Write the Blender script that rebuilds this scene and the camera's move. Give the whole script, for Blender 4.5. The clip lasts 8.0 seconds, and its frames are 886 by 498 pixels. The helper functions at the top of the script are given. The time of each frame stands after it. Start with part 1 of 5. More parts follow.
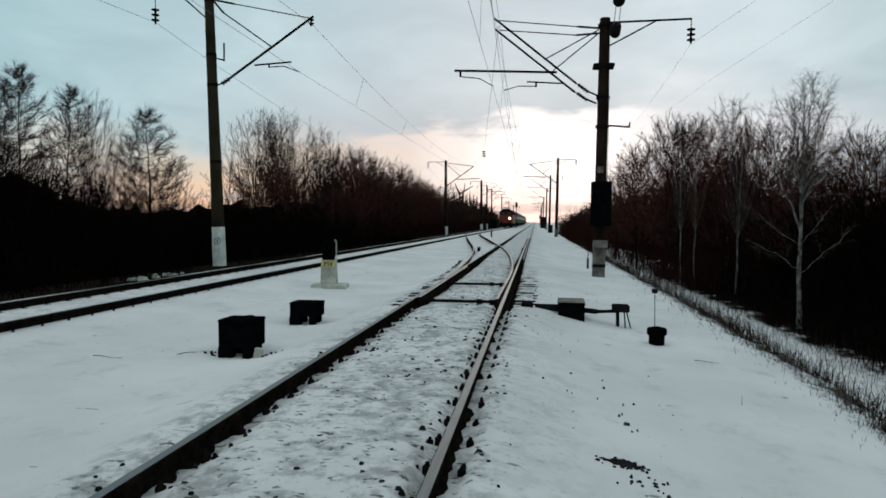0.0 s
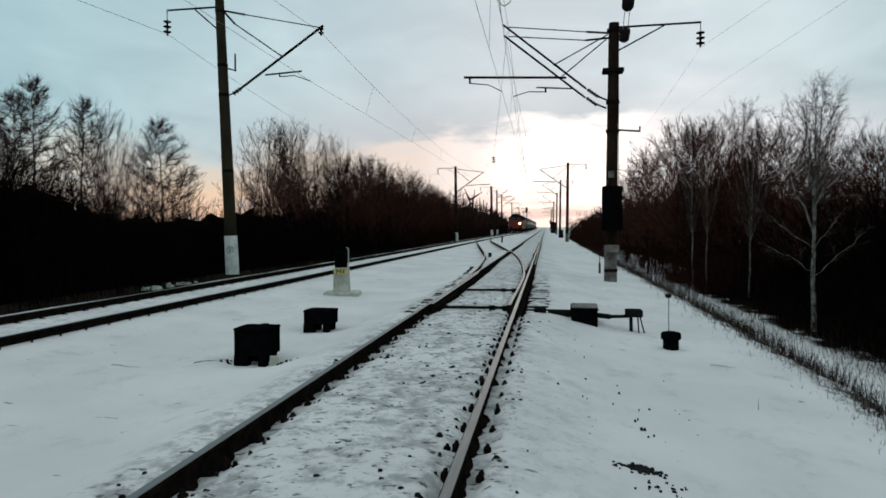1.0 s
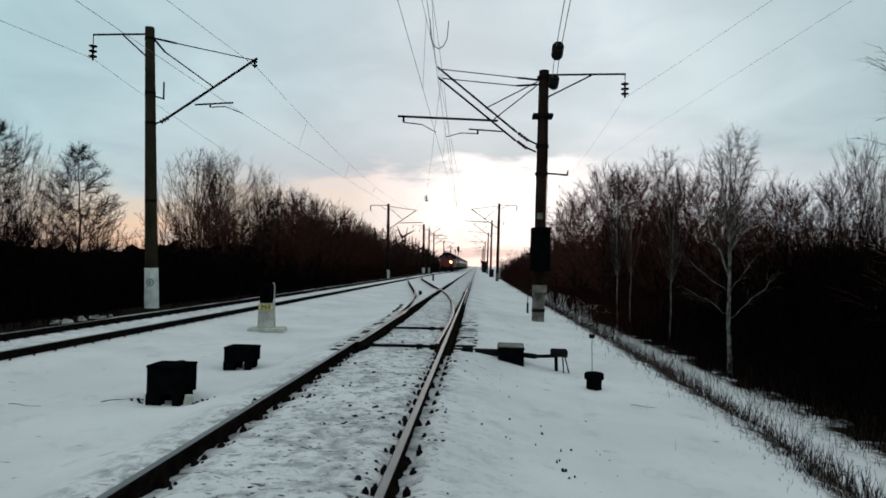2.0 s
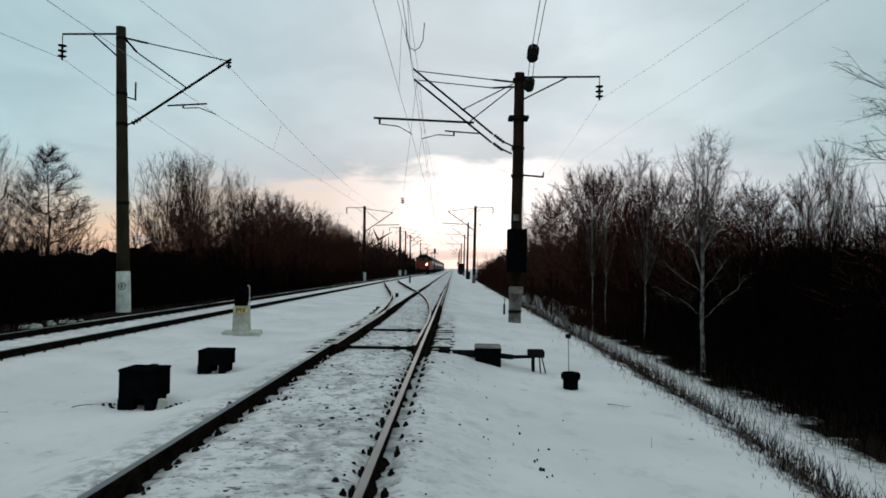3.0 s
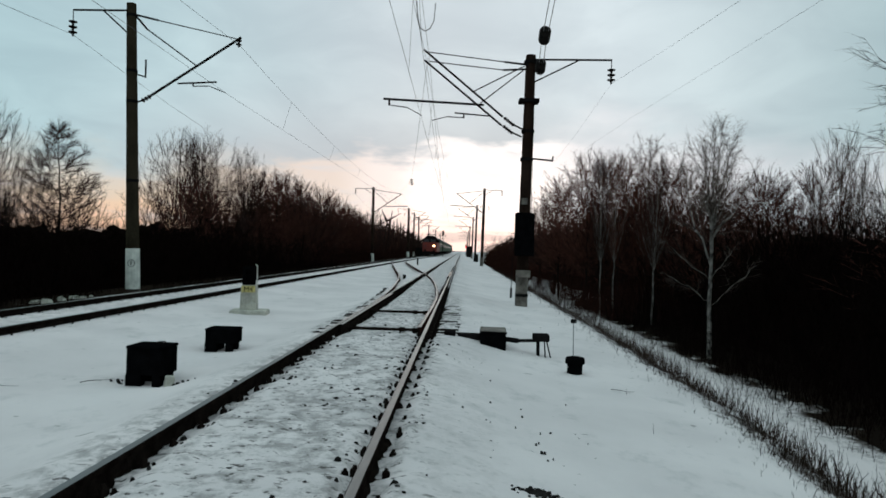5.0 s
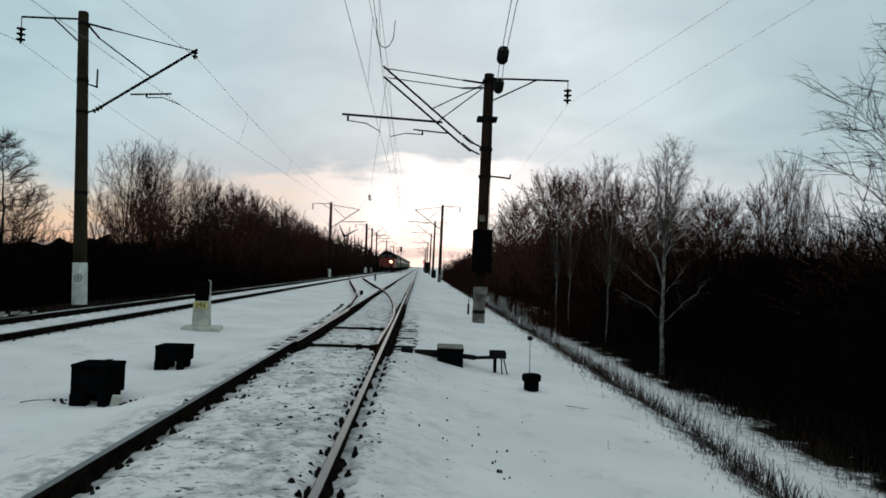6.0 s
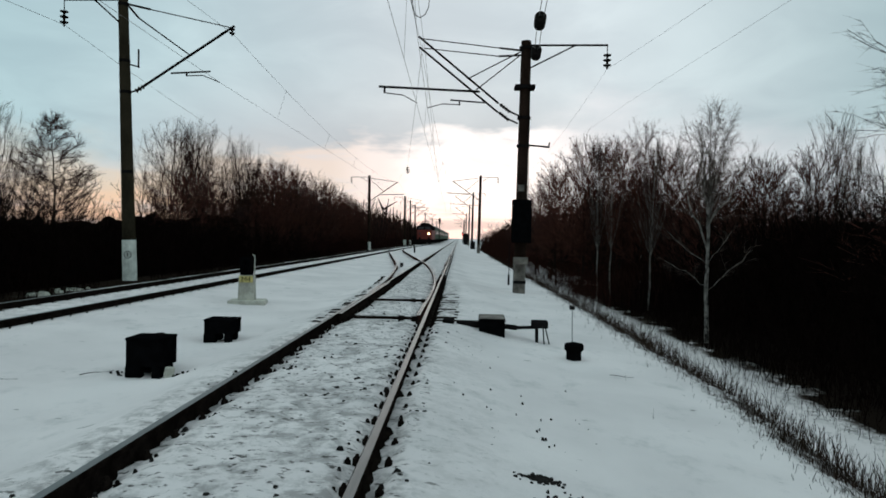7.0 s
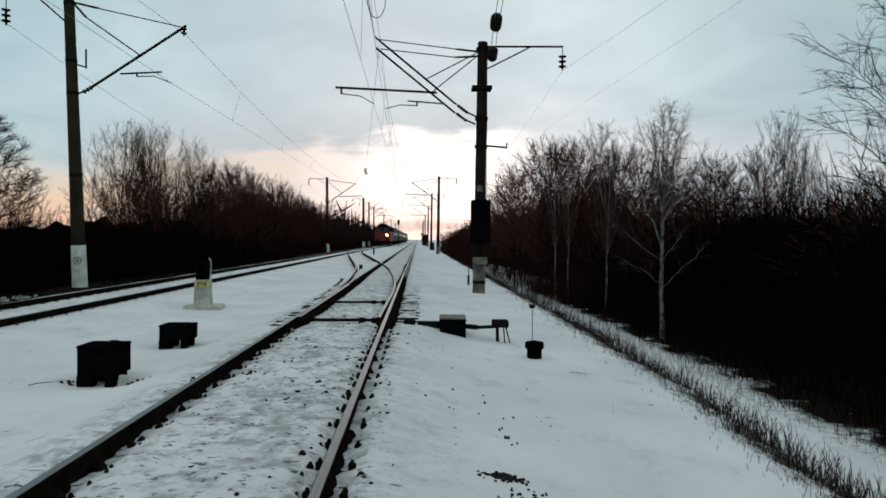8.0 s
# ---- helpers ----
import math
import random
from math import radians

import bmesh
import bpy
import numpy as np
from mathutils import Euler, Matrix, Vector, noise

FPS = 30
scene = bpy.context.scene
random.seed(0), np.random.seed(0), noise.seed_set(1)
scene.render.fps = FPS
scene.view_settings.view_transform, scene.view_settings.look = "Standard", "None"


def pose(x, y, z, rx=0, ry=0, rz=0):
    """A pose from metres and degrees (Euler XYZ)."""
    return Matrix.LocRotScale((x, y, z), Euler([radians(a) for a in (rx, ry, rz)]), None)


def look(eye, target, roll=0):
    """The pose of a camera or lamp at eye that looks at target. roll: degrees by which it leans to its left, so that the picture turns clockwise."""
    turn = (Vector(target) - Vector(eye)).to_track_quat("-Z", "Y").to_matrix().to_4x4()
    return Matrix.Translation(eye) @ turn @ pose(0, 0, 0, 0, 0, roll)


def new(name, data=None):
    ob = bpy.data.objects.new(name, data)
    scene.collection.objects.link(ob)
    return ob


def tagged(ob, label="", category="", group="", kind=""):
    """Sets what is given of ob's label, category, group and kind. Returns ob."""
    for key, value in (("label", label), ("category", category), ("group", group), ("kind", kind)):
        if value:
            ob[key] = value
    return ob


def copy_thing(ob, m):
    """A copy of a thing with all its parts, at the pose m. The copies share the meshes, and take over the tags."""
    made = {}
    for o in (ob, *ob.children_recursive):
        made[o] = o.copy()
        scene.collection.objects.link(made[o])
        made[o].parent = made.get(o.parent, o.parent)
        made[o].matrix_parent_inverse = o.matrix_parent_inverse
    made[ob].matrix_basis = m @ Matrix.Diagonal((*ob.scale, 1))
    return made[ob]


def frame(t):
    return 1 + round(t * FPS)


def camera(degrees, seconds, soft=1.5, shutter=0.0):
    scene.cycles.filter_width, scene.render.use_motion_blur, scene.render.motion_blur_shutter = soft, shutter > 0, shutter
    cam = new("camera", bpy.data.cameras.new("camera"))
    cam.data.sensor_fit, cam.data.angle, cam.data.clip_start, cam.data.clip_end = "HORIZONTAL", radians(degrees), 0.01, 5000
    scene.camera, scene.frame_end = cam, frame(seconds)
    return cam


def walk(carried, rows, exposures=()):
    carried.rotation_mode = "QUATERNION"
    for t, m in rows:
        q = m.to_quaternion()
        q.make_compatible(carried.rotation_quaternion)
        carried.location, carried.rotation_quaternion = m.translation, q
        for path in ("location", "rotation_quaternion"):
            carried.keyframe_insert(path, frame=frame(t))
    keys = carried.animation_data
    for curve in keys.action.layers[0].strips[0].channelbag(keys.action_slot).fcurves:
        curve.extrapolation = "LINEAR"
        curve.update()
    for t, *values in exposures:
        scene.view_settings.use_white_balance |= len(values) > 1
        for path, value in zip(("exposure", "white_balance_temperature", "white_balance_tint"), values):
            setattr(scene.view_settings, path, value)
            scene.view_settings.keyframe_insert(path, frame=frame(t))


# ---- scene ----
# ---------------------------------------------------------------- camera
cam = camera(66.02, 8.0, soft=1.7)
EYE = 1.368
# seconds, x, y, z over the eye's height, yaw, pitch, roll
PATH = [
    (0.0, 0.000, 0.000, 0.000, 7.73, -2.33, -0.40),
    (0.5, 0.003, -0.009, 0.030, 7.37, -1.93, -1.42),
    (1.0, -0.028, -0.039, 0.011, 8.58, -1.82, 0.24),
    (1.5, 0.009, -0.032, 0.009, 6.10, 0.69, -1.80),
    (1.7, 0.020, -0.012, 0.011, 4.02, 0.96, -1.61),
    (2.8, 0.019, 0.013, 0.008, 1.76, 2.67, -0.65),
    (3.0, 0.014, 0.014, -0.007, 0.90, 1.61, -0.77),
    (3.5, 0.027, 0.006, 0.013, 2.16, -0.62, -1.62),
    (4.0, 0.035, 0.037, 0.005, 0.84, 1.88, -0.59),
    (4.5, -0.026, 0.012, 0.003, -0.02, 0.11, -0.93),
    (4.7, 0.016, 0.007, -0.002, 1.61, -0.04, -1.73),
    (5.8, 0.053, 0.019, 0.029, 0.49, 1.29, -1.93),
    (6.0, 0.039, 0.018, 0.015, -1.96, 1.56, -2.09),
    (6.3, 0.012, 0.019, -0.005, -3.43, -0.07, -1.75),
    (6.5, 0.017, 0.025, 0.003, 1.00, 0.35, -2.86),
    (7.0, 0.017, 0.022, 0.008, 1.30, -0.93, -1.08),
    (7.5, 0.026, 0.038, 0.008, -2.07, 0.12, -0.26),
    (8.0, 0.006, 0.026, 0.003, -2.13, -0.80, -0.32),
]
walk(cam, [(t, pose(x, y, EYE + z, 90 + pitch, roll, yaw)) for t, x, y, z, yaw, pitch, roll in PATH])

# ---------------------------------------------------------------- world and light
def build_world():
    w = bpy.data.worlds.new("dawn_sky")
    scene.world = w
    w.use_nodes = True
    nt = w.node_tree
    nt.nodes.clear()
    N, L = nt.nodes.new, nt.links.new

    def math_(op, a, b=None, clamp=False):
        n = N("ShaderNodeMath")
        n.operation, n.use_clamp = op, clamp
        for i, v in enumerate((a, b)):
            if v is None:
                continue
            if isinstance(v, (int, float)):
                n.inputs[i].default_value = v
            else:
                L(v, n.inputs[i])
        return n.outputs[0]

    def ramp(fac, stops, mode="EASE"):
        n = N("ShaderNodeValToRGB")
        n.color_ramp.interpolation = mode
        e = n.color_ramp.elements
        while len(e) < len(stops):
            e.new(0.5)
        for el, (p, c) in zip(e, stops):
            el.position, el.color = p, (*c, 1)
        L(fac, n.inputs[0])
        return n.outputs[0]

    def mix(fac, a, b, mode="MIX"):
        n = N("ShaderNodeMix")
        n.data_type, n.blend_type = "RGBA", mode
        for i, v in ((0, fac), (6, a), (7, b)):
            if isinstance(v, (int, float)):
                n.inputs[i].default_value = v
            elif isinstance(v, tuple):
                n.inputs[i].default_value = (*v, 1)
            else:
                L(v, n.inputs[i])
        return n.outputs[2]

    co = N("ShaderNodeTexCoord").outputs["Generated"]
    sep = N("ShaderNodeSeparateXYZ")
    L(co, sep.inputs[0])
    x, y, z = sep.outputs
    up = math_("MAXIMUM", z, 0.0)
    # clouds drawn out on a flat layer above
    flat = math_("ADD", up, 0.16)
    comb = N("ShaderNodeCombineXYZ")
    L(math_("DIVIDE", x, flat), comb.inputs[0])
    L(math_("DIVIDE", y, flat), comb.inputs[1])
    comb.inputs[2].default_value = 3.7

    def cloud(scale, detail, rough, dist, off):
        m = N("ShaderNodeMapping")
        m.inputs["Location"].default_value = off
        m.inputs["Scale"].default_value = (1.0, 0.8, 1)
        L(comb.outputs[0], m.inputs[0])
        n = N("ShaderNodeTexNoise")
        n.inputs["Scale"].default_value = scale
        n.inputs["Detail"].default_value = detail
        n.inputs["Roughness"].default_value = rough
        n.inputs["Distortion"].default_value = dist
        L(m.outputs[0], n.inputs["Vector"])
        return n.outputs["Fac"]

    c1 = ramp(cloud(0.9, 4, 0.5, 0.4, (0.3, 1.1, 0)), [(0.36, (0, 0, 0)), (0.66, (1, 1, 1))])
    c2 = ramp(cloud(2.6, 5, 0.55, 0.6, (4.0, 2.0, 1)), [(0.30, (0, 0, 0)), (0.75, (1, 1, 1))])
    # bearing ahead: 0.5 along the line, 0 and 1 at 45 degrees to either side
    ahead = math_("MAXIMUM", y, 0.2)
    bearing = math_("ADD", math_("MULTIPLY", math_("DIVIDE", x, ahead), 0.5), 0.5, True)
    # the cloud deck, paler straight ahead and teal to the sides, brighter overhead
    deck = ramp(bearing, [(0.0, (0.32, 0.475, 0.505)), (0.28, (0.40, 0.515, 0.545)), (0.46, (0.50, 0.555, 0.585)), (0.60, (0.50, 0.565, 0.595)), (0.80, (0.305, 0.395, 0.42)), (1.0, (0.25, 0.36, 0.385))], "LINEAR")
    deck = mix(ramp(up, [(0.30, (0, 0, 0)), (0.85, (1, 1, 1))]), deck, (0.45, 0.585, 0.61))
    deck = mix(mix(0.45, c1, c2), mix(1.0, deck, (0.90, 0.915, 0.94), "MULTIPLY"), mix(1.0, deck, (1.22, 1.22, 1.21), "MULTIPLY"))
    # its darker underside, and a paler band above it
    under = math_("MULTIPLY", ramp(up, [(0.11, (1, 1, 1)), (0.25, (0, 0, 0))]), ramp(bearing, [(0.16, (0, 0, 0)), (0.38, (1, 1, 1)), (0.53, (1, 1, 1)), (0.62, (0, 0, 0))]))
    deck = mix(math_("MULTIPLY", under, 0.68), deck, (0.375, 0.40, 0.44))
    # the clear strip of dawn below the deck: white ahead, peach over the woods
    dawn = ramp(bearing, [(0.0, (0.56, 0.50, 0.44)), (0.28, (0.70, 0.53, 0.385)), (0.40, (0.66, 0.57, 0.52)), (0.44, (0.76, 0.69, 0.67)), (0.478, (0.98, 0.92, 0.90)), (0.55, (1.0, 0.94, 0.92)), (0.605, (0.72, 0.70, 0.72)), (0.75, (0.50, 0.54, 0.57)), (1.0, (0.40, 0.48, 0.50))])
    low_tint = ramp(up, [(0.0, (0.98, 0.80, 0.76)), (0.07, (1, 1, 1))])
    dawn = mix(1.0, dawn, low_tint, "MULTIPLY")
    dawn = mix(math_("MULTIPLY", ramp(cloud(3.4, 5, 0.6, 0.8, (1.0, 7.0, 2)), [(0.45, (0, 0, 0)), (0.72, (1, 1, 1))]), 0.55), dawn, (0.58, 0.58, 0.61))
    # ragged edge of the deck
    ev = N("ShaderNodeCombineXYZ")
    L(math_("MULTIPLY", bearing, 7.0), ev.inputs[0])
    L(math_("MULTIPLY", up, 11.0), ev.inputs[1])
    en = N("ShaderNodeTexNoise")
    en.inputs["Scale"].default_value, en.inputs["Detail"].default_value = 1.3, 5
    en.inputs["Roughness"].default_value = 0.55
    L(ev.outputs[0], en.inputs["Vector"])
    height = ramp(bearing, [(0.0, (0.10,) * 3), (0.30, (0.085,) * 3), (0.40, (0.13,) * 3), (0.50, (0.142,) * 3), (0.60, (0.165,) * 3), (0.8, (0.13,) * 3)], "LINEAR")
    over = math_("SUBTRACT", math_("ADD", up, math_("MULTIPLY", math_("SUBTRACT", en.outputs["Fac"], 0.5), 0.14)), height)
    deep = ramp(math_("ADD", math_("MULTIPLY", over, 10.0), 0.5, True), [(0.40, (0, 0, 0)), (0.62, (1, 1, 1))])
    soft_edge = ramp(math_("ADD", math_("MULTIPLY", over, 6.0), 0.5, True), [(0.15, (0, 0, 0)), (0.85, (1, 1, 1))])
    # crisp ahead, melting to the sides
    crisp = ramp(bearing, [(0.30, (0, 0, 0)), (0.40, (1, 1, 1)), (0.54, (1, 1, 1)), (0.60, (0, 0, 0))])
    sky = mix(mix(crisp, soft_edge, deep), dawn, deck)
    # thin dark streaks low over the horizon
    mp = N("ShaderNodeMapping")
    mp.inputs["Scale"].default_value = (2.2, 2.2, 42)
    L(co, mp.inputs[0])
    sn = N("ShaderNodeTexNoise")
    sn.inputs["Scale"].default_value, sn.inputs["Detail"].default_value = 1.6, 4
    L(mp.outputs[0], sn.inputs["Vector"])
    low = math_("MULTIPLY", ramp(sn.outputs["Fac"], [(0.47, (0, 0, 0)), (0.60, (1, 1, 1))]), ramp(up, [(0.008, (1, 1, 1)), (0.062, (0, 0, 0))]))
    sky = mix(math_("MULTIPLY", low, 0.8), sky, (0.47, 0.42, 0.43))
    nish = N("ShaderNodeTexSky")
    nish.sky_type, nish.sun_disc = "NISHITA", False
    nish.sun_elevation, nish.sun_rotation = radians(5), radians(0)
    b1, b2 = N("ShaderNodeBackground"), N("ShaderNodeBackground")
    L(nish.outputs[0], b1.inputs[0])
    b1.inputs[1].default_value = 0.003
    L(sky, b2.inputs[0])
    b2.inputs[1].default_value = 1.3
    add = N("ShaderNodeAddShader")
    L(b1.outputs[0], add.inputs[0])
    L(b2.outputs[0], add.inputs[1])
    L(add.outputs[0], N("ShaderNodeOutputWorld").inputs[0])


build_world()
sun = new("dawn_sun", bpy.data.lights.new("dawn_sun", "SUN"))
sun.data.energy, sun.data.angle, sun.data.color = 0.35, radians(25), (1.0, 0.86, 0.76)
sun.matrix_basis = look((0, 100, 9), (0, 0, 0))
scene.view_settings.exposure = -0.08


# ---------------------------------------------------------------- materials
def material(name, color, rough=0.8, metal=0.0, scale=6.0, vary=0.35, fine=60.0, bump=0.3, second=None, random_=0.0, stretch=(1, 1, 1), emit=0.0, spec=0.4):
    m = bpy.data.materials.new(name)
    m.use_nodes = True
    nt = m.node_tree
    N, L = nt.nodes.new, nt.links.new
    b = nt.nodes["Principled BSDF"]
    b.inputs["Roughness"].default_value, b.inputs["Metallic"].default_value = rough, metal
    b.inputs["Specular IOR Level"].default_value = spec
    co = N("ShaderNodeTexCoord").outputs["Object"]
    mp = N("ShaderNodeMapping")
    mp.inputs["Scale"].default_value = stretch
    L(co, mp.inputs[0])

    def noise_(sc, detail):
        n = N("ShaderNodeTexNoise")
        n.inputs["Scale"].default_value, n.inputs["Detail"].default_value = sc, detail
        L(mp.outputs[0], n.inputs["Vector"])
        return n.outputs["Fac"]
    big, small = noise_(scale, 4), noise_(fine, 3)
    second = second or tuple(c * (1 - vary) for c in color)
    hi = tuple(min(1, c * (1 + vary * 0.5)) for c in color)
    r = N("ShaderNodeValToRGB")
    e = r.color_ramp.elements
    e[0].position, e[0].color = 0.35, (*second, 1)
    e[1].position, e[1].color = 0.65, (*hi, 1)
    L(big, r.inputs[0])
    mx = N("ShaderNodeMix")
    mx.data_type, mx.blend_type = "RGBA", "MULTIPLY"
    mx.inputs[0].default_value = min(1.0, vary * 1.6)
    r2 = N("ShaderNodeValToRGB")
    e = r2.color_ramp.elements
    e[0].position, e[0].color = 0.3, (0.55, 0.55, 0.55, 1)
    e[1].position, e[1].color = 0.7, (1.15, 1.15, 1.15, 1)
    L(small, r2.inputs[0])
    L(r.outputs[0], mx.inputs[6])
    L(r2.outputs[0], mx.inputs[7])
    col = mx.outputs[2]
    if random_:
        info = N("ShaderNodeObjectInfo")
        hs = N("ShaderNodeHueSaturation")
        mr = N("ShaderNodeMapRange")
        mr.inputs[3].default_value, mr.inputs[4].default_value = 1 - random_, 1 + random_
        L(info.outputs["Random"], mr.inputs[0])
        L(mr.outputs[0], hs.inputs["Value"])
        L(col, hs.inputs["Color"])
        col = hs.outputs[0]
    L(col, b.inputs["Base Color"])
    if bump:
        bp = N("ShaderNodeBump")
        bp.inputs["Strength"].default_value, bp.inputs["Distance"].default_value = bump, 0.01
        L(small, bp.inputs["Height"])
        L(bp.outputs[0], b.inputs["Normal"])
    if emit:
        L(col, b.inputs["Emission Color"])
        b.inputs["Emission Strength"].default_value = emit
    return m


def snow_material():
    m = bpy.data.materials.new("old_snow")
    m.use_nodes = True
    nt = m.node_tree
    N, L = nt.nodes.new, nt.links.new
    b = nt.nodes["Principled BSDF"]
    b.inputs["Roughness"].default_value = 0.75
    b.inputs["Specular IOR Level"].default_value = 0.0
    co = N("ShaderNodeTexCoord").outputs["Object"]

    def noise_(sc, detail, rough=0.5, stretch=None):
        n = N("ShaderNodeTexNoise")
        n.inputs["Scale"].default_value, n.inputs["Detail"].default_value = sc, detail
        n.inputs["Roughness"].default_value = rough
        v = co
        if stretch:
            mp = N("ShaderNodeMapping")
            mp.inputs["Scale"].default_value = stretch
            L(co, mp.inputs[0])
            v = mp.outputs[0]
        L(v, n.inputs["Vector"])
        return n.outputs["Fac"]

    def ramp(f, p0, p1, v0=0.0, v1=1.0):
        r = N("ShaderNodeMapRange")
        r.interpolation_type = "SMOOTHSTEP"
        r.inputs[1].default_value, r.inputs[2].default_value = p0, p1
        r.inputs[3].default_value, r.inputs[4].default_value = v0, v1
        L(f, r.inputs[0])
        return r.outputs[0]

    def mul(a, c):
        n = N("ShaderNodeMath")
        n.operation = "MULTIPLY"
        for i, v in enumerate((a, c)):
            if isinstance(v, float):
                n.inputs[i].default_value = v
            else:
                L(v, n.inputs[i])
        return n.outputs[0]

    def mix(f, a, c):
        n = N("ShaderNodeMix")
        n.data_type = "RGBA"
        L(f, n.inputs[0])
        for i, v in ((6, a), (7, c)):
            if isinstance(v, tuple):
                n.inputs[i].default_value = (*v, 1)
            else:
                L(v, n.inputs[i])
        return n.outputs[2]
    # soil: dirt below 1.42; above it, the woods' shade as colour
    at = N("ShaderNodeAttribute")
    at.attribute_name = "soil"
    soil = at.outputs["Fac"]
    col = mix(ramp(noise_(0.5, 4), 0.3, 0.7), (0.62, 0.564, 0.563), (0.725, 0.66, 0.655))
    # thawed and trodden patches
    col = mix(mul(ramp(noise_(1.9, 7, 0.72, (1.0, 0.7, 1.0)), 0.52, 0.72), 0.45), col, (0.40, 0.385, 0.385))
    # grimy crust and grit beside and between the rails
    grime = mul(ramp(soil, 0.0, 0.6), ramp(noise_(4.6, 7, 0.68), 0.43, 0.63))
    col = mix(mul(grime, 0.80), col, (0.27, 0.25, 0.247))
    grit = mul(ramp(soil, 0.0, 0.7), ramp(noise_(11.0, 5, 0.6, (1.0, 1.5, 1.0)), 0.575, 0.65))
    col = mix(grit, col, (0.10, 0.092, 0.088))
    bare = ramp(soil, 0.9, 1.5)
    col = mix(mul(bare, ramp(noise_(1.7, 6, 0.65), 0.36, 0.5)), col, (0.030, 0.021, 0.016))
    # floor under woods and thickets: shade put into a near-black colour
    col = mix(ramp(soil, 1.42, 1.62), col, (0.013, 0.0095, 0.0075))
    # a few twigs and leaf crumbs on the clean snow
    crumbs = ramp(noise_(6.5, 3, 0.5, (0.55, 1.3, 1)), 0.715, 0.745)
    col = mix(mul(crumbs, 0.75), col, (0.16, 0.15, 0.14))
    L(col, b.inputs["Base Color"])
    h = N("ShaderNodeMath")
    h.operation = "ADD"
    L(mul(noise_(9.0, 5, 0.6), 0.6), h.inputs[0])
    L(mul(noise_(70.0, 3), 0.12), h.inputs[1])
    bp = N("ShaderNodeBump")
    bp.inputs["Strength"].default_value, bp.inputs["Distance"].default_value = 0.75, 0.04
    L(h.outputs[0], bp.inputs["Height"])
    L(bp.outputs[0], b.inputs["Normal"])
    return m


SNOW = snow_material()
STEEL = material("worn_rail_steel", (0.16, 0.163, 0.165), 0.5, 1.0, 3, 0.25, 40, 0.05, stretch=(1, 0.1, 1))
RUST = material("dark_rusty_steel", (0.013, 0.0095, 0.008), 0.9, 0.0, 8, 0.5, 60, 0.5, spec=0.0)
RUST_RED = material("reddish_rail_rust", (0.035, 0.016, 0.012), 0.85, 0.0, 6, 0.4, 60, 0.4, spec=0.0)
CREOSOTE = material("creosoted_timber", (0.03, 0.025, 0.022), 0.9, 0.0, 5, 0.5, 40, 0.6, random_=0.3, stretch=(0.3, 3, 3), spec=0.0)
# mast concrete: backlit darkness is put into these two colours
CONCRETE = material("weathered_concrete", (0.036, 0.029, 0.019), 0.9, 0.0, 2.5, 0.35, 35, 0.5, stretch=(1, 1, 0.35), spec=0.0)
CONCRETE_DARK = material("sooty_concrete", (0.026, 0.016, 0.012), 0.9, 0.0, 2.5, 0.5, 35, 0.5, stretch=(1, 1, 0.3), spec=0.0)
PALE = material("pale_footing_concrete", (0.47, 0.45, 0.39), 0.9, 0.0, 3, 0.3, 40, 0.4)
FOOT = material("stained_grey_concrete", (0.17, 0.15, 0.13), 0.9, 0.0, 3, 0.45, 30, 0.5, second=(0.06, 0.05, 0.043))
WHITEWASH = material("dirty_whitewash", (0.72, 0.72, 0.66), 0.85, 0.0, 4, 0.25, 50, 0.3)
IRON = material("black_painted_iron", (0.012, 0.011, 0.011), 0.7, 0.0, 5, 0.4, 50, 0.3, spec=0.0)
BLACKBOX = material("tarred_cast_iron", (0.0035, 0.0035, 0.004), 0.8, 0.0, 6, 0.4, 60, 0.3, spec=0.0)
BRACKET = material("dull_galvanised_steel", (0.10, 0.10, 0.105), 0.6, 0.4, 5, 0.3, 60, 0.2)
PORCELAIN = material("brown_glazed_porcelain", (0.008, 0.006, 0.005), 0.6, 0.0, 8, 0.2, 60, 0.05, spec=0.1)
WIRE = material("tarnished_copper_wire", (0.12, 0.115, 0.11), 0.6, 0.3, 8, 0.2, 60, 0.0)
YELLOW = material("faded_yellow_plate", (0.55, 0.46, 0.17), 0.7, 0.0, 10, 0.3, 80, 0.1)
BARK = material("dark_wet_bark", (0.016, 0.011, 0.009), 0.95, 0.0, 5, 0.4, 50, 0.3, random_=0.35, spec=0.0)
TWIG_RED = material("red_brown_twigs", (0.075, 0.030, 0.022), 0.95, 0.0, 3, 0.4, 30, 0.0, random_=0.35, spec=0.0)
TWIG = material("dark_bare_twigs", (0.034, 0.019, 0.016), 0.95, 0.0, 3, 0.4, 30, 0.0, random_=0.35, spec=0.0)
TWIG_PALE = material("pale_birch_twigs", (0.095, 0.074, 0.064), 0.9, 0.0, 3, 0.3, 30, 0.0, spec=0.0)
BIRCH = material("birch_bark", (0.20, 0.18, 0.165), 0.85, 0.0, 5.0, 0.45, 16, 0.3, second=(0.022, 0.018, 0.016), stretch=(1, 1, 0.7), spec=0.2)
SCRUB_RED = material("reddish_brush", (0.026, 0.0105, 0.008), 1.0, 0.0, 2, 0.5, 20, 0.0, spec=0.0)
# near thickets and woods' inside: shade put into a near-black brush colour
SCRUB_SHADE = material("dark_scrub", (0.0065, 0.004, 0.0034), 1.0, 0.0, 2, 0.5, 20, 0.0, spec=0.0)
GRASS = material("dead_grass", (0.034, 0.021, 0.016), 0.95, 0.0, 4, 0.5, 30, 0.0, spec=0.0)
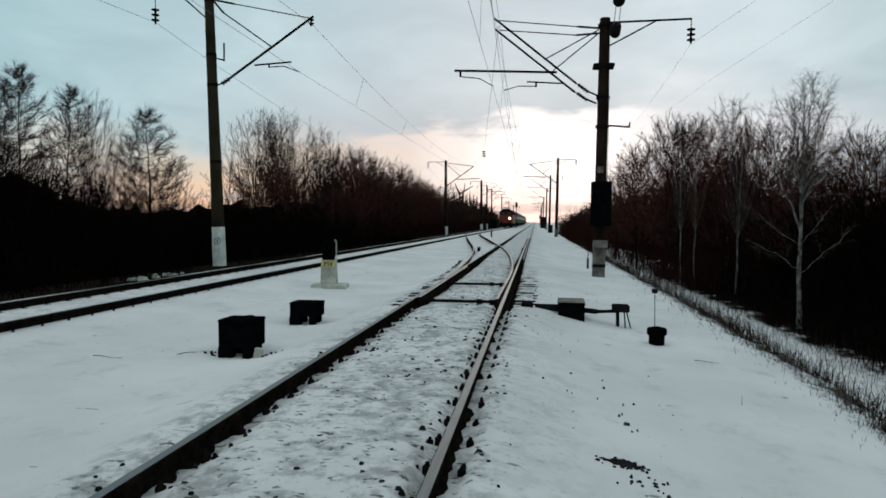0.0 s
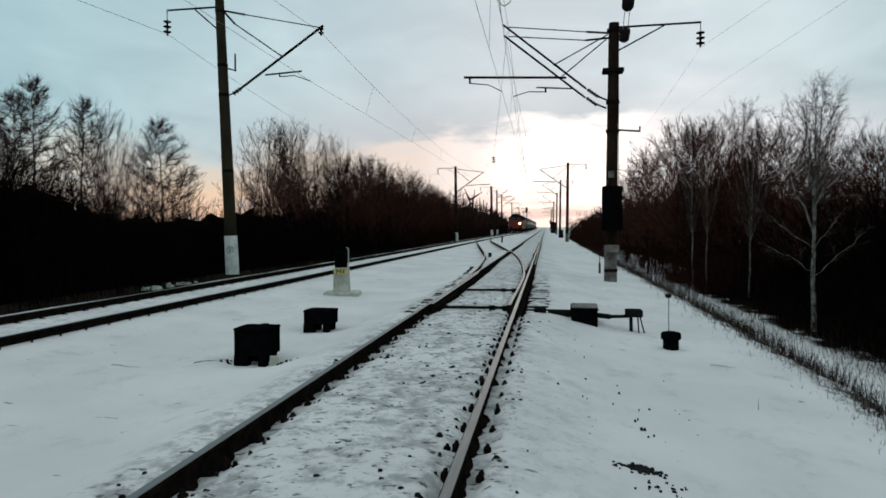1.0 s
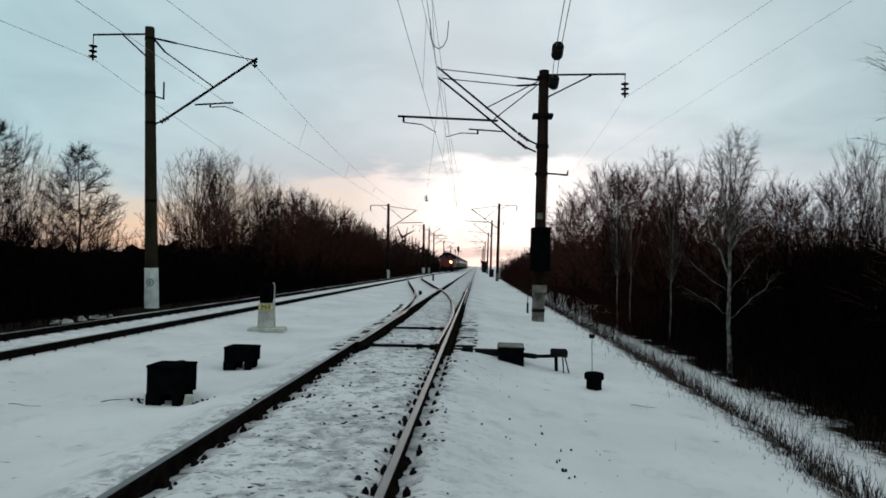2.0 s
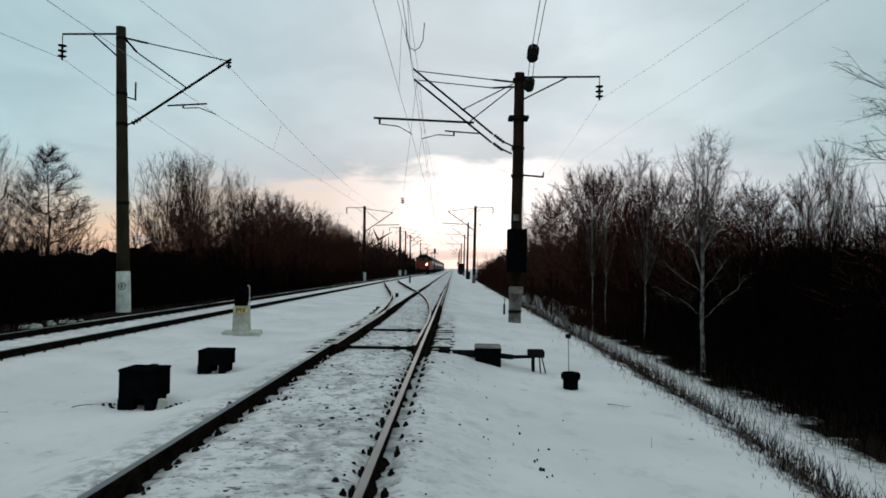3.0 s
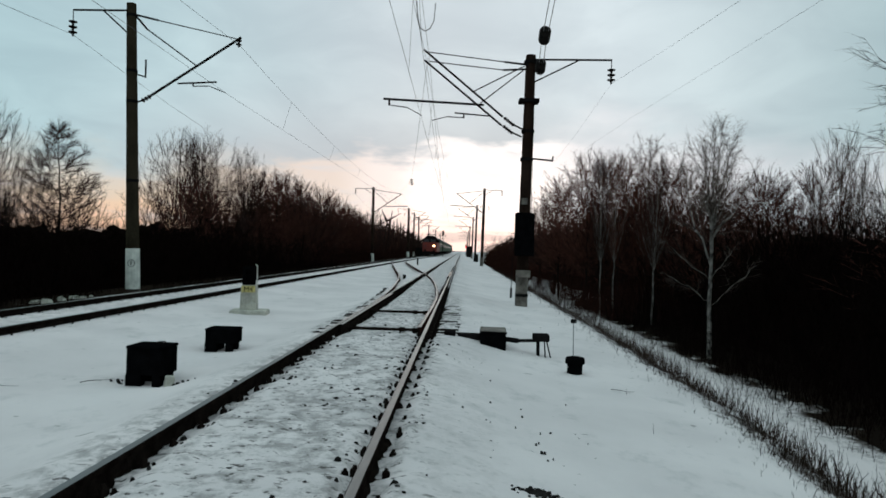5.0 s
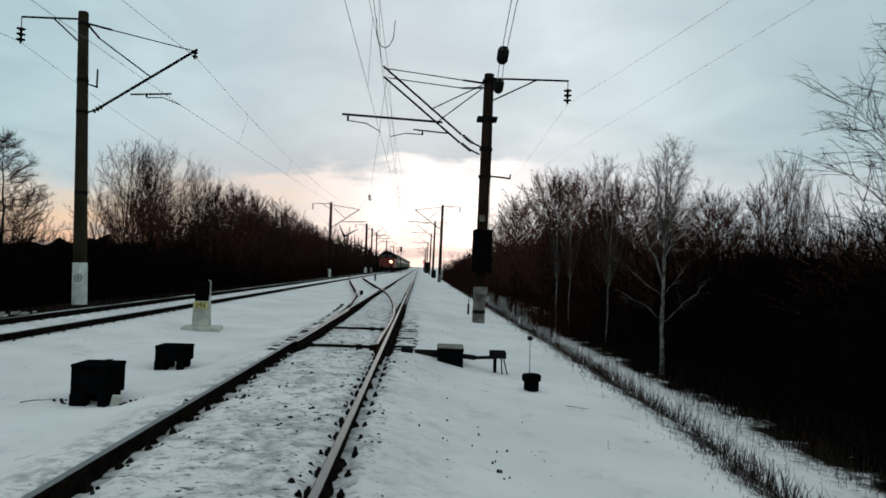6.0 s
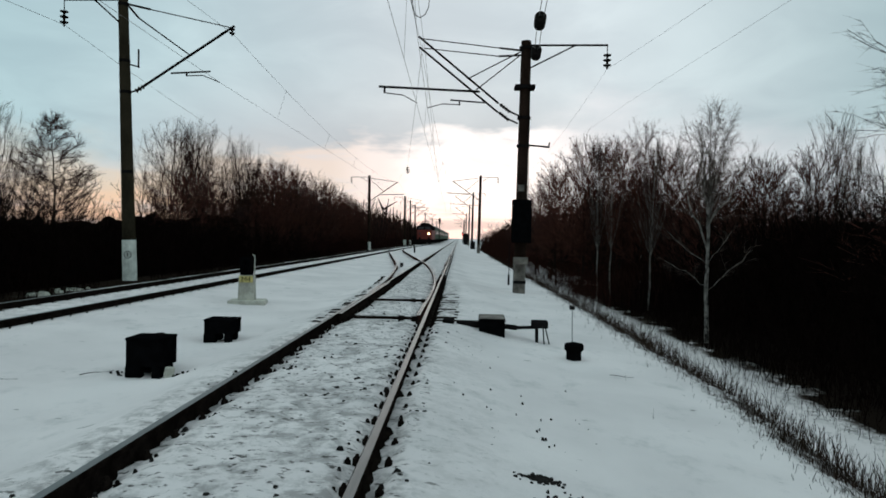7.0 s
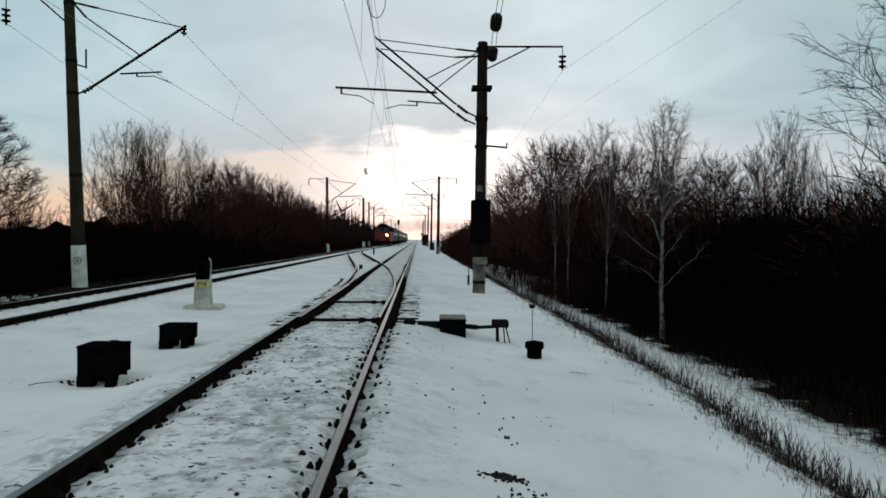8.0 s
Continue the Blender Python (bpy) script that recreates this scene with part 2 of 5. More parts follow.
STONE = material("dirty_ballast_stone", (0.025, 0.023, 0.022), 0.9, 0.0, 9, 0.5, 60, 0.4, spec=0.0)
LOCO_RED = material("orange_red_loco_paint", (0.15, 0.015, 0.008), 0.7, 0.0, 1.5, 0.25, 20, 0.05)
LOCO_DARK = material("sooty_loco_roof", (0.010, 0.008, 0.008), 0.85, 0.0, 2, 0.3, 20, 0.1, spec=0.0)
COACH_GREEN = material("dull_green_coach_paint", (0.11, 0.135, 0.105), 0.8, 0.0, 1.5, 0.25, 20, 0.05, spec=0.0)
COACH_ROOF = material("grey_coach_roof", (0.13, 0.14, 0.135), 0.8, 0.0, 1.5, 0.25, 20, 0.05, spec=0.0)
GLASS = material("dark_window_glass", (0.02, 0.022, 0.025), 0.3, 0.0, 4, 0.1, 30, 0.0, spec=0.3)
LAMP = material("lit_headlamp", (1.0, 0.66, 0.34), 0.4, 0.0, 4, 0.0, 30, 0.0, emit=9.0)
RED_LAMP = material("lit_red_signal_lamp", (1.0, 0.06, 0.06), 0.4, 0.0, 4, 0.0, 30, 0.0, emit=3.0)


# ---------------------------------------------------------------- mesh helpers
def link_mesh(name, verts, faces, mat, parent=None, label="", smooth=False, mats=None, index=None):
    me = bpy.data.meshes.new(name)
    me.from_pydata([tuple(v) for v in verts], [], faces)
    for m in (mats or [mat]):
        me.materials.append(m)
    if index is not None:
        me.polygons.foreach_set("material_index", index)
    if smooth:
        me.polygons.foreach_set("use_smooth", [True] * len(me.polygons))
    me.update()
    ob = new(name, me)
    if parent is not None:
        ob.parent = parent
    if label:
        tagged(ob, label)
    return ob


def part(name, bm, mat, parent, label="", smooth=False):
    me = bpy.data.meshes.new(name)
    bmesh.ops.recalc_face_normals(bm, faces=bm.faces)
    bm.to_mesh(me)
    bm.free()
    me.materials.append(mat)
    if smooth:
        me.polygons.foreach_set("use_smooth", [True] * len(me.polygons))
    ob = new(name, me)
    if parent is not None:
        ob.parent = parent
    if label:
        tagged(ob, label)
    return ob


def box(bm, lo, hi, bevel=0.0, taper=1.0):
    c = [(a + b) / 2 for a, b in zip(lo, hi)]
    d = [b - a for a, b in zip(lo, hi)]
    r = bmesh.ops.create_cube(bm, size=1, matrix=Matrix.Translation(c) @ Matrix.Diagonal((*d, 1)))
    vs = r["verts"]
    if taper != 1.0:
        for v in vs:
            if v.co.z > c[2]:
                v.co.x, v.co.y = c[0] + (v.co.x - c[0]) * taper, c[1] + (v.co.y - c[1]) * taper
    if bevel:
        es = list({e for v in vs for e in v.link_edges})
        bmesh.ops.bevel(bm, geom=es, offset=bevel, segments=2, affect="EDGES", profile=0.6)


def rod(bm, a, b, r0, r1=None, n=8, caps=True):
    a, b = Vector(a), Vector(b)
    d = b - a
    m = Matrix.Translation((a + b) / 2) @ d.to_track_quat("Z", "Y").to_matrix().to_4x4()
    bmesh.ops.create_cone(bm, cap_ends=caps, segments=n, radius1=r0, radius2=r0 if r1 is None else r1, depth=d.length, matrix=m)


def lathe(bm, at, axis, profile, n=14):
    """profile: rows of (along, radius)."""
    q = Vector(axis).to_track_quat("Z", "Y").to_matrix()
    rings = []
    for h, r in profile:
        rings.append([bm.verts.new(Vector(at) + q @ Vector((r * math.cos(2 * math.pi * i / n), r * math.sin(2 * math.pi * i / n), h))) for i in range(n)])
    for p, s in zip(rings, rings[1:]):
        for i in range(n):
            bm.faces.new((p[i], p[(i + 1) % n], s[(i + 1) % n], s[i]))
    bm.faces.new(rings[0][::-1])
    bm.faces.new(rings[-1])


def sweep(path, prof, closed=True):
    """A profile (side, up) carried along a path of (x, y, z); returns verts and faces."""
    vs, fs, k = [], [], len(prof)
    for i, p in enumerate(path):
        a, b = path[max(i - 1, 0)], path[min(i + 1, len(path) - 1)]
        t = Vector((b[0] - a[0], b[1] - a[1], 0)).normalized()
        s = Vector((t.y, -t.x, 0))
        for u, w in prof:
            vs.append((p[0] + s.x * u, p[1] + s.y * u, p[2] + w))
    for i in range(len(path) - 1):
        for j in range(k):
            fs.append((i * k + j, i * k + (j + 1) % k, (i + 1) * k + (j + 1) % k, (i + 1) * k + j))
    fs.append(tuple(range(k))[::-1])
    fs.append(tuple((len(path) - 1) * k + j for j in range(k)))
    return vs, fs


def tubes(segments, n=3):
    """Many thin tubes: rows of (a, b, ra, rb). Returns verts and faces."""
    vs, fs = [], []
    ring = [(math.cos(2 * math.pi * i / n), math.sin(2 * math.pi * i / n)) for i in range(n)]
    for a, b, ra, rb in segments:
        d = b - a
        if d.length < 1e-5:
            continue
        d.normalize()
        u = d.orthogonal().normalized()
        w = d.cross(u)
        o = len(vs)
        for c, s in ring:
            vs.append(a + (u * c + w * s) * ra)
        if rb == 0:
            vs.append(b)
            fs += [(o + i, o + (i + 1) % n, o + n) for i in range(n)]
            continue
        for c, s in ring:
            vs.append(b + (u * c + w * s) * rb)
        for i in range(n):
            j = (i + 1) % n
            fs.append((o + i, o + j, o + n + j, o + n + i))
    return vs, fs


def empty(name, m, label, category, group="", kind=""):
    ob = new(name)
    ob.empty_display_size = 0.2
    ob.matrix_basis = m
    return tagged(ob, label, category, group, kind)


def smooth_step(a, b, v):
    t = min(1.0, max(0.0, (v - a) / (b - a)))
    return t * t * (3 - 2 * t)


def noise2(x, y, s, seed=0.0):
    return noise.noise(Vector((x * s, y * s, seed)))


# ---------------------------------------------------------------- the plan: tracks and ground
GAUGE = 1.592
MAIN = -1.335          # axis of the main track
SPACING = 0.5          # of the sleepers


SECOND = -7.72         # axis of the second track
SECOND_Z = 0.0         # top of its rails


def second_axis(y):
    return SECOND + 0.8 * smooth_step(80, 165, y)


def diverging(y):
    """Axis of the crossover from the main track to the second one."""
    s = y - 13.3
    if s < 0:
        return MAIN
    if s < 27.1:
        d = s * s / 463
    elif s < 54.5:
        d = 1.592 + 0.117 * (s - 27.1)
    else:
        d = 1.592 + 0.117 * 27.4 + 1.592 * (1 - (1 - min(1, (s - 54.5) / 27.1)) ** 2)
    return MAIN - d


def ground_height(x, y):
    z = -0.19
    switch = smooth_step(11.4, 12.4, y) * smooth_step(30, 23, y)
    # a shallow dip between the tracks
    z += 0.085 * smooth_step(-3.2, -2.6, x) * smooth_step(0.5, -0.5 + 0.6 * switch, x) * (1 - 0.6 * switch * smooth_step(0.35, 0.7, abs(x - MAIN)) - 0.12 * switch)
    z -= 0.09 * smooth_step(-2.4, -3.4, x) * smooth_step(-6.2, -4.2, x)
    z += 0.06 * smooth_step(-5.6, -6.4, x)
    # the fall away beyond the second track
    z -= 0.14 * smooth_step(-9.2, -10.6, x)
    z -= 1.6 * smooth_step(-11.6, -16, x)
    # shoulder and slope of the embankment
    edge = 3.1 - 0.25 * smooth_step(10, 5, y) + 0.12 * noise2(0, y, 0.35, 2) + 0.07 * noise2(0, y, 1.3, 5)
    z -= 0.25 * smooth_step(-0.35 + 0.55 * switch, 1.7, x) + 0.07 * smooth_step(1.2, 3.2, x) + 0.08 * smooth_step(2.0, 3.3, x) * smooth_step(16, 6, y)
    z -= 2.5 * smooth_step(edge, edge + 4.4, x)
    # hollows thawed round the cable boxes
    for hx, hy, hd in ((-3.68, 8.05, 0.075), (-3.71, 10.68, 0.05)):
        z -= hd * smooth_step(0.62, 0.22, math.hypot(x - hx, (y - hy) * 1.1))
    far = smooth_step(180, 700, math.hypot(x, y))
    z += far * (0.3 - z) * 0.6
    return z


def axis_lines(spans):
    out = []
    for a, b, step in spans:
        k = max(1, round((b - a) / step))
        out += [a + (b - a) * i / k for i in range(k)]
    return out + [spans[-1][1]]


def build_ground():
    xs = axis_lines([(-900, -120, 130), (-120, -30, 9), (-30, -12, 1.2), (-12, -5, 0.28), (-5, 4.0, 0.075), (4.0, 9, 0.22), (9, 26, 1.1), (26, 120, 9), (120, 900, 130)])
    ys = axis_lines([(-160, -20, 14), (-20, 1.2, 1.4), (1.2, 11, 0.075), (11, 26, 0.16), (26, 60, 0.6), (60, 180, 3), (180, 600, 30), (600, 2600, 250)])
    verts, soil = [], []
    for y in ys:
        ax = second_axis(y)
        near = smooth_step(40, 12, y)
        for x in xs:
            z = ground_height(x, y)
            d1 = abs(x - MAIN)
            s = 0.85 * smooth_step(1.0, 0.55, d1)
            s = max(s, 0.62 * smooth_step(1.35, 0.9, d1))
            s = max(s, 0.20 * smooth_step(0.9, 0.0, x) * smooth_step(-1.0, -0.5, x))
            s = max(s, (0.34 + 0.3 * smooth_step(9, 4, y)) * smooth_step(-3.0, -2.3, x) * smooth_step(-1.6, -2.1, x))
            s = max(s, 0.8 * smooth_step(1.6, 1.2, d1) * smooth_step(11, 13, y) * smooth_step(26, 20, y))
            s = max(s, 0.30 * smooth_step(1.3, 0.7, abs(x - ax)))
            s = max(s, 0.92 * smooth_step(0.30, 0.12, abs(d1 - GAUGE / 2)))
            # beyond the second track: shade under the thicket, written as high soil
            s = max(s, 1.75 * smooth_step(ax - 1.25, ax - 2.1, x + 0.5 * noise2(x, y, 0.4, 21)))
            if x > 2.6:
                edge = 3.1 - 0.25 * smooth_step(10, 5, y) + 0.12 * noise2(0, y, 0.35, 2) + 0.07 * noise2(0, y, 1.3, 5)
                band = smooth_step(edge + 0.1, edge + 0.6, x) * smooth_step(edge + 1.9, edge + 1.0, x)
                # soil band behind the lip, then the woods' shade as high soil
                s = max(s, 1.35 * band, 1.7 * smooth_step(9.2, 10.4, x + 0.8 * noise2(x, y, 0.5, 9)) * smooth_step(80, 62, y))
            # trodden and drifted relief
            rough = 0.010 + 0.036 * smooth_step(0.1, 0.6, s if s < 1 else 0.6)
            if near > 0 and -6.0 < x < 4.5:
                n = noise2(x, y, 3.1, 1) * 0.6 + noise2(x, y, 7.5, 4) * 0.5
                z += near * rough * n + 0.018 * near * noise2(x, y, 0.8, 8)
                if abs(x - MAIN) > 1.0:
                    z += near * 0.012 * noise2(x, y, 1.7, 3)
            elif abs(x) > 12 or y > 60:
                z += 0.25 * noise2(x, y, 0.11, 6) * smooth_step(10, 16, abs(x + 2))
            if abs(x - MAIN) < 0.55:
                z += 0.005
            for rail in (MAIN - GAUGE / 2, MAIN + GAUGE / 2):
                z -= 0.05 * smooth_step(0.19, 0.08, abs(x - rail))
            verts.append((x, y, z))
            soil.append(s)
    w = len(xs)
    faces = [(j * w + i, j * w + i + 1, (j + 1) * w + i + 1, (j + 1) * w + i) for j in range(len(ys) - 1) for i in range(w - 1)]
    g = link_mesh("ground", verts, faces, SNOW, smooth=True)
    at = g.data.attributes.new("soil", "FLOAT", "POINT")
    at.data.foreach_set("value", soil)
    tagged(g, "snow-covered embankment with grimy trodden snow round the rails", "ground", kind="structure")


build_ground()

# ---------------------------------------------------------------- rails
RAIL = [(-.036, -.007), (-.029, 0), (.029, 0), (.036, -.007), (.036, -.040), (.011, -.056), (.010, -.150), (.075, -.170), (.075, -.181),
        (-.075, -.181), (-.075, -.170), (-.010, -.150), (-.011, -.056), (-.036, -.040)]


def rail(path, parent, web, name="rail", label="", prof=RAIL, shine=(1,)):
    v, f = sweep(path, prof)
    k = len(prof)
    idx = [0 if (i % k) in shine and i < len(f) - 2 else 1 for i in range(len(f))]
    return link_mesh(name, v, f, None, parent, label, mats=[STEEL, web], index=idx)


def stations(a, b):
    y, out = a, []
    while y < b:
        out.append(y)
        y += 1.5 if y < 60 else 6 if y < 200 else 40
    return out + [b]


main_track = empty("railway_track", pose(0, 0, 0), "straight main railway track half buried in grimy snow", "railway track", kind="structure")
for side, lab in ((-1, "rusty rail with a worn bright head"), (1, "rusty rail with a worn bright head")):
    rail([(MAIN + side * GAUGE / 2, y, 0) for y in stations(-30, 900)], main_track, RUST, label=lab)
second_track = empty("railway_track", pose(0, 0, 0), "second railway track on a raised snowy bed", "railway track", kind="structure")
for side in (-1, 1):
    rail([(second_axis(y) + side * GAUGE / 2, y, SECOND_Z) for y in stations(-30, 900)], second_track, RUST)
crossover = empty("railway_switch", pose(0, 0, 0), "railway turnout with point blades leading to the second track", "railway switch", kind="structure")


def lift(y):
    return -0.002


BLADE = [(-.036, -.010), (-.030, -.004), (.030, -.004), (.036, -.010), (.034, -.060), (.075, -.150), (.075, -.175), (-.05, -.175), (-.05, -.150), (-.034, -.060)]
# the blade for the left-hand route lies open beside the straight stock rail; the other is closed
rail([(diverging(y) + GAUGE / 2 - 0.11 * smooth_step(21, 12.1, y) - 0.02, y, lift(y)) for y in [12.1 + i * 0.9 for i in range(80)]], crossover, RUST_RED, "point_blade", "reddish curved closure rail with a tapered point blade", BLADE)
rail([(min(diverging(y) - GAUGE / 2, MAIN - GAUGE / 2 - 0.004), y, lift(y)) for y in [17.0 + i * 0.9 for i in range(74)]], crossover, RUST_RED, "stock_rail", "curved outer rail of the turnout")
rail([(MAIN - GAUGE / 2 + 0.062, y, 0) for y in [12.1 + i * 0.8 for i in range(12)]], crossover, RUST, "point_blade", "closed point blade", BLADE)
rail([(MAIN + GAUGE / 2 - 0.13, y, -0.01) for y in [36 + i * 1.0 for i in range(9)]], crossover, RUST, "check_rail", "", BLADE)


def frog():
    bm = bmesh.new()
    box(bm, (MAIN - GAUGE / 2 - 0.14, 38.4, -0.175), (MAIN - GAUGE / 2 + 0.16, 42.4, -0.02), 0.02)
    part("crossing_frog", bm, RUST, crossover)


frog()


def tie_bar(y, name="tie_bar"):
    bm = bmesh.new()
    x0, x1 = MAIN - GAUGE / 2 + 0.05, MAIN + GAUGE / 2 - 0.12
    rod(bm, (x0, y, -0.065), (x1, y, -0.065), 0.028, n=8)
    box(bm, (x1 - 0.14, y - 0.05, -0.12), (x1 + 0.02, y + 0.05, -0.03), 0.012)
    box(bm, (x0 - 0.02, y - 0.04, -0.12), (x0 + 0.12, y + 0.04, -0.035), 0.012)
    lathe(bm, (x1 - 0.32, y, -0.065), (1, 0, 0), [(-.05, .03), (-.05, .045), (.05, .045), (.05, .03)], 8)
    part(name, bm, RUST, crossover, "black switch rod between the point blades")


tie_bar(12.15)
tie_bar(15.6)


# ---------------------------------------------------------------- things beside the track
def terrain(x, y):
    return ground_height(x, y)


def relay_box(x, y, yaw, w, d, h, hatch):
    """A black cast cable box on short legs."""
    z = terrain(x, y) - 0.02
    e = empty("cable_box", pose(x, y, z, 0, 0, yaw), "black cast-iron trackside cable box standing in the snow", "cable box", "cable boxes beside the track")
    bm = bmesh.new()
    box(bm, (-w / 2, -d / 2, 0.15), (w / 2, d / 2, h - 0.035), 0.012)
    part("body", bm, BLACKBOX, e)
    bm = bmesh.new()
    box(bm, (-w / 2 - 0.01, -d / 2 - 0.01, h - 0.035), (w / 2 + 0.01, d / 2 + 0.01, h), 0.01, 0.97)
    lid = part("lid", bm, BLACKBOX, e)
    if hatch:
        bm = bmesh.new()
        box(bm, (0.06, -0.03, h), (0.14, 0.05, h + 0.035), 0.01)
        part("hasp", bm, IRON, lid)
    for i, (sx, sy) in enumerate(((-1, -1), (1, -1), (-1, 1), (1, 1))):
        bm = bmesh.new()
        lx = w * 0.5 - 0.09
        big = 0.09 if sx < 0 else 0.05
        box(bm, (sx * lx - big + (0.0 if sx > 0 else -0.01), sy * (d / 2 - 0.06) - 0.06, -0.05), (sx * lx + big, sy * (d / 2 - 0.06) + 0.06, 0.155), 0.012)
        part("leg", bm, BLACKBOX, e)
    return e


relay_box(-3.68, 8.20, 0, 0.45, 0.40, 0.50, True)
relay_box(-3.715, 10.80, 0, 0.46, 0.40, 0.385, False)


def spoil(x, y, n, spread, name, label, cat, mat=None, size=1.0):
    rng = random.Random(int(x * 100) + n)
    vs, fs = [], []
    for _ in range(n):
        px, py = x + rng.gauss(0, spread[0]), y + rng.gauss(0, spread[1])
        r = rng.uniform(0.012, 0.034) * size
        z = terrain(px, py) + 0.01
        o = len(vs)
        for k in range(6):
            a = k * math.pi / 3 + rng.uniform(-.3, .3)
            vs.append((px + r * math.cos(a) * rng.uniform(.7, 1.2), py + r * math.sin(a) * rng.uniform(.7, 1.2), z - 0.03))
        for k in range(6):
            a = k * math.pi / 3 + rng.uniform(-.3, .3)
            vs.append((px + .6 * r * math.cos(a), py + .6 * r * math.sin(a), z + r * rng.uniform(.25, .6)))
        fs += [(o + k, o + (k + 1) % 6, o + 6 + (k + 1) % 6, o + 6 + k) for k in range(6)] + [tuple(o + 6 + k for k in range(6))]
    ob = link_mesh(name, vs, fs, mat or STONE)
    return tagged(ob, label, cat, kind="stuff")


spoil(0.62, 4.76, 110, (0.075, 0.035), "clod_heap", "dark clods of soil lying on the snow", "clods", None, 0.8)
spoil(0.76, 4.48, 20, (0.085, 0.12), "clods", "small dark clods scattered on the snow", "clods", None, 0.6)
spoil(0.80, 5.6, 8, (0.06, 0.6), "clods", "small dark clods scattered on the snow", "clods", None, 0.6)
spoil(-3.24, 8.05, 8, (0.06, 0.05), "rubble", "stones under the cable box", "stones")
spoil(-4.0, 8.1, 12, (0.07, 0.05), "rubble", "stones beside the cable box", "stones")


spoil(-10.6, 17.4, 5, (0.25, 0.5), "snow_lumps", "lumps of ploughed snow beside the second track", "snow lumps", PALE, 6.0)
spoil(-10.6, 18.9, 7, (0.2, 0.5), "snow_lumps", "lumps of ploughed snow beside the second track", "snow lumps", PALE, 4.0)


def loose_block(x, y, w, d, h, yaw):
    e = empty("concrete_block", pose(x, y, terrain(x, y) - 0.01, 0, 4, yaw), "small pale concrete block leaning by the cable box", "concrete block")
    bm = bmesh.new()
    box(bm, (-w / 2, -d / 2, -0.04), (w / 2, d / 2, h), 0.018, 0.88)
    part("block", bm, PALE, e)


loose_block(-3.39, 8.02, 0.12, 0.11, 0.14, 20)


def stick(a, b, r):
    pts = [Vector((a[0] + (b[0] - a[0]) * t, a[1] + (b[1] - a[1]) * t + 0.03 * math.sin(t * 7), 0)) for t in (0, .2, .4, .6, .8, 1)]
    for p in pts:
        p.z = terrain(p.x, p.y) + r * 0.8
    v, f = tubes([(p, q, r * (1.1 - .12 * i), r * (.98 - .12 * i)) for i, (p, q) in enumerate(zip(pts, pts[1:]))], 5)
    tagged(link_mesh("stick", v, f, BARK), "thin dark stick lying on the snow", "stick", "sticks on the snow")


stick((-4.31, 7.75), (-4.12, 8.15), 0.0045)
stick((-5.13, 7.33), (-4.79, 7.35), 0.004)
stick((2.14, 9.44), (2.47, 9.46), 0.004)


def lumps():
    """Ballast stones that poke out of the snow on and beside the main track."""
    rng = random.Random(5)
    vs, fs = [], []
    for i in range(620):
        y = 2.2 + 20 * rng.random() ** 1.6
        q = rng.random()
        if q < 0.55:
            x = MAIN + rng.uniform(-0.62, 0.62)
        elif q < 0.85:
            x = MAIN + rng.choice((-1, 1)) * (GAUGE / 2 + rng.gauss(0.22 if rng.random() < .5 else -0.22, 0.07))
        else:
            x = rng.uniform(-0.4, 1.4)
        if noise2(x, y, 1.3, 11) < -0.05 and q < 0.55:
            continue
        if abs(abs(x - MAIN) - GAUGE / 2) < 0.1:
            continue
        r = rng.uniform(0.010, 0.026) * (0.45 if q > 0.85 else 1)
        z = terrain(x, y)
        o = len(vs)
        for k in range(5):
            a = k * 1.2566 + rng.uniform(-.4, .4)
            vs.append((x + 1.5 * r * math.cos(a), y + r * math.sin(a), z - 0.02))
        for k in range(5):
            a = k * 1.2566 + rng.uniform(-.4, .4)
            vs.append((x + .8 * r * math.cos(a), y + .6 * r * math.sin(a), z + 0.004 + r * rng.uniform(.1, .5)))
        fs += [(o + k, o + (k + 1) % 5, o + 5 + (k + 1) % 5, o + 5 + k) for k in range(5)] + [tuple(o + 5 + k for k in range(5))]
    ob = link_mesh("ballast_stones", vs, fs, STONE)
    tagged(ob, "dark ballast stones poking through the snow", "stones", kind="stuff")


lumps()


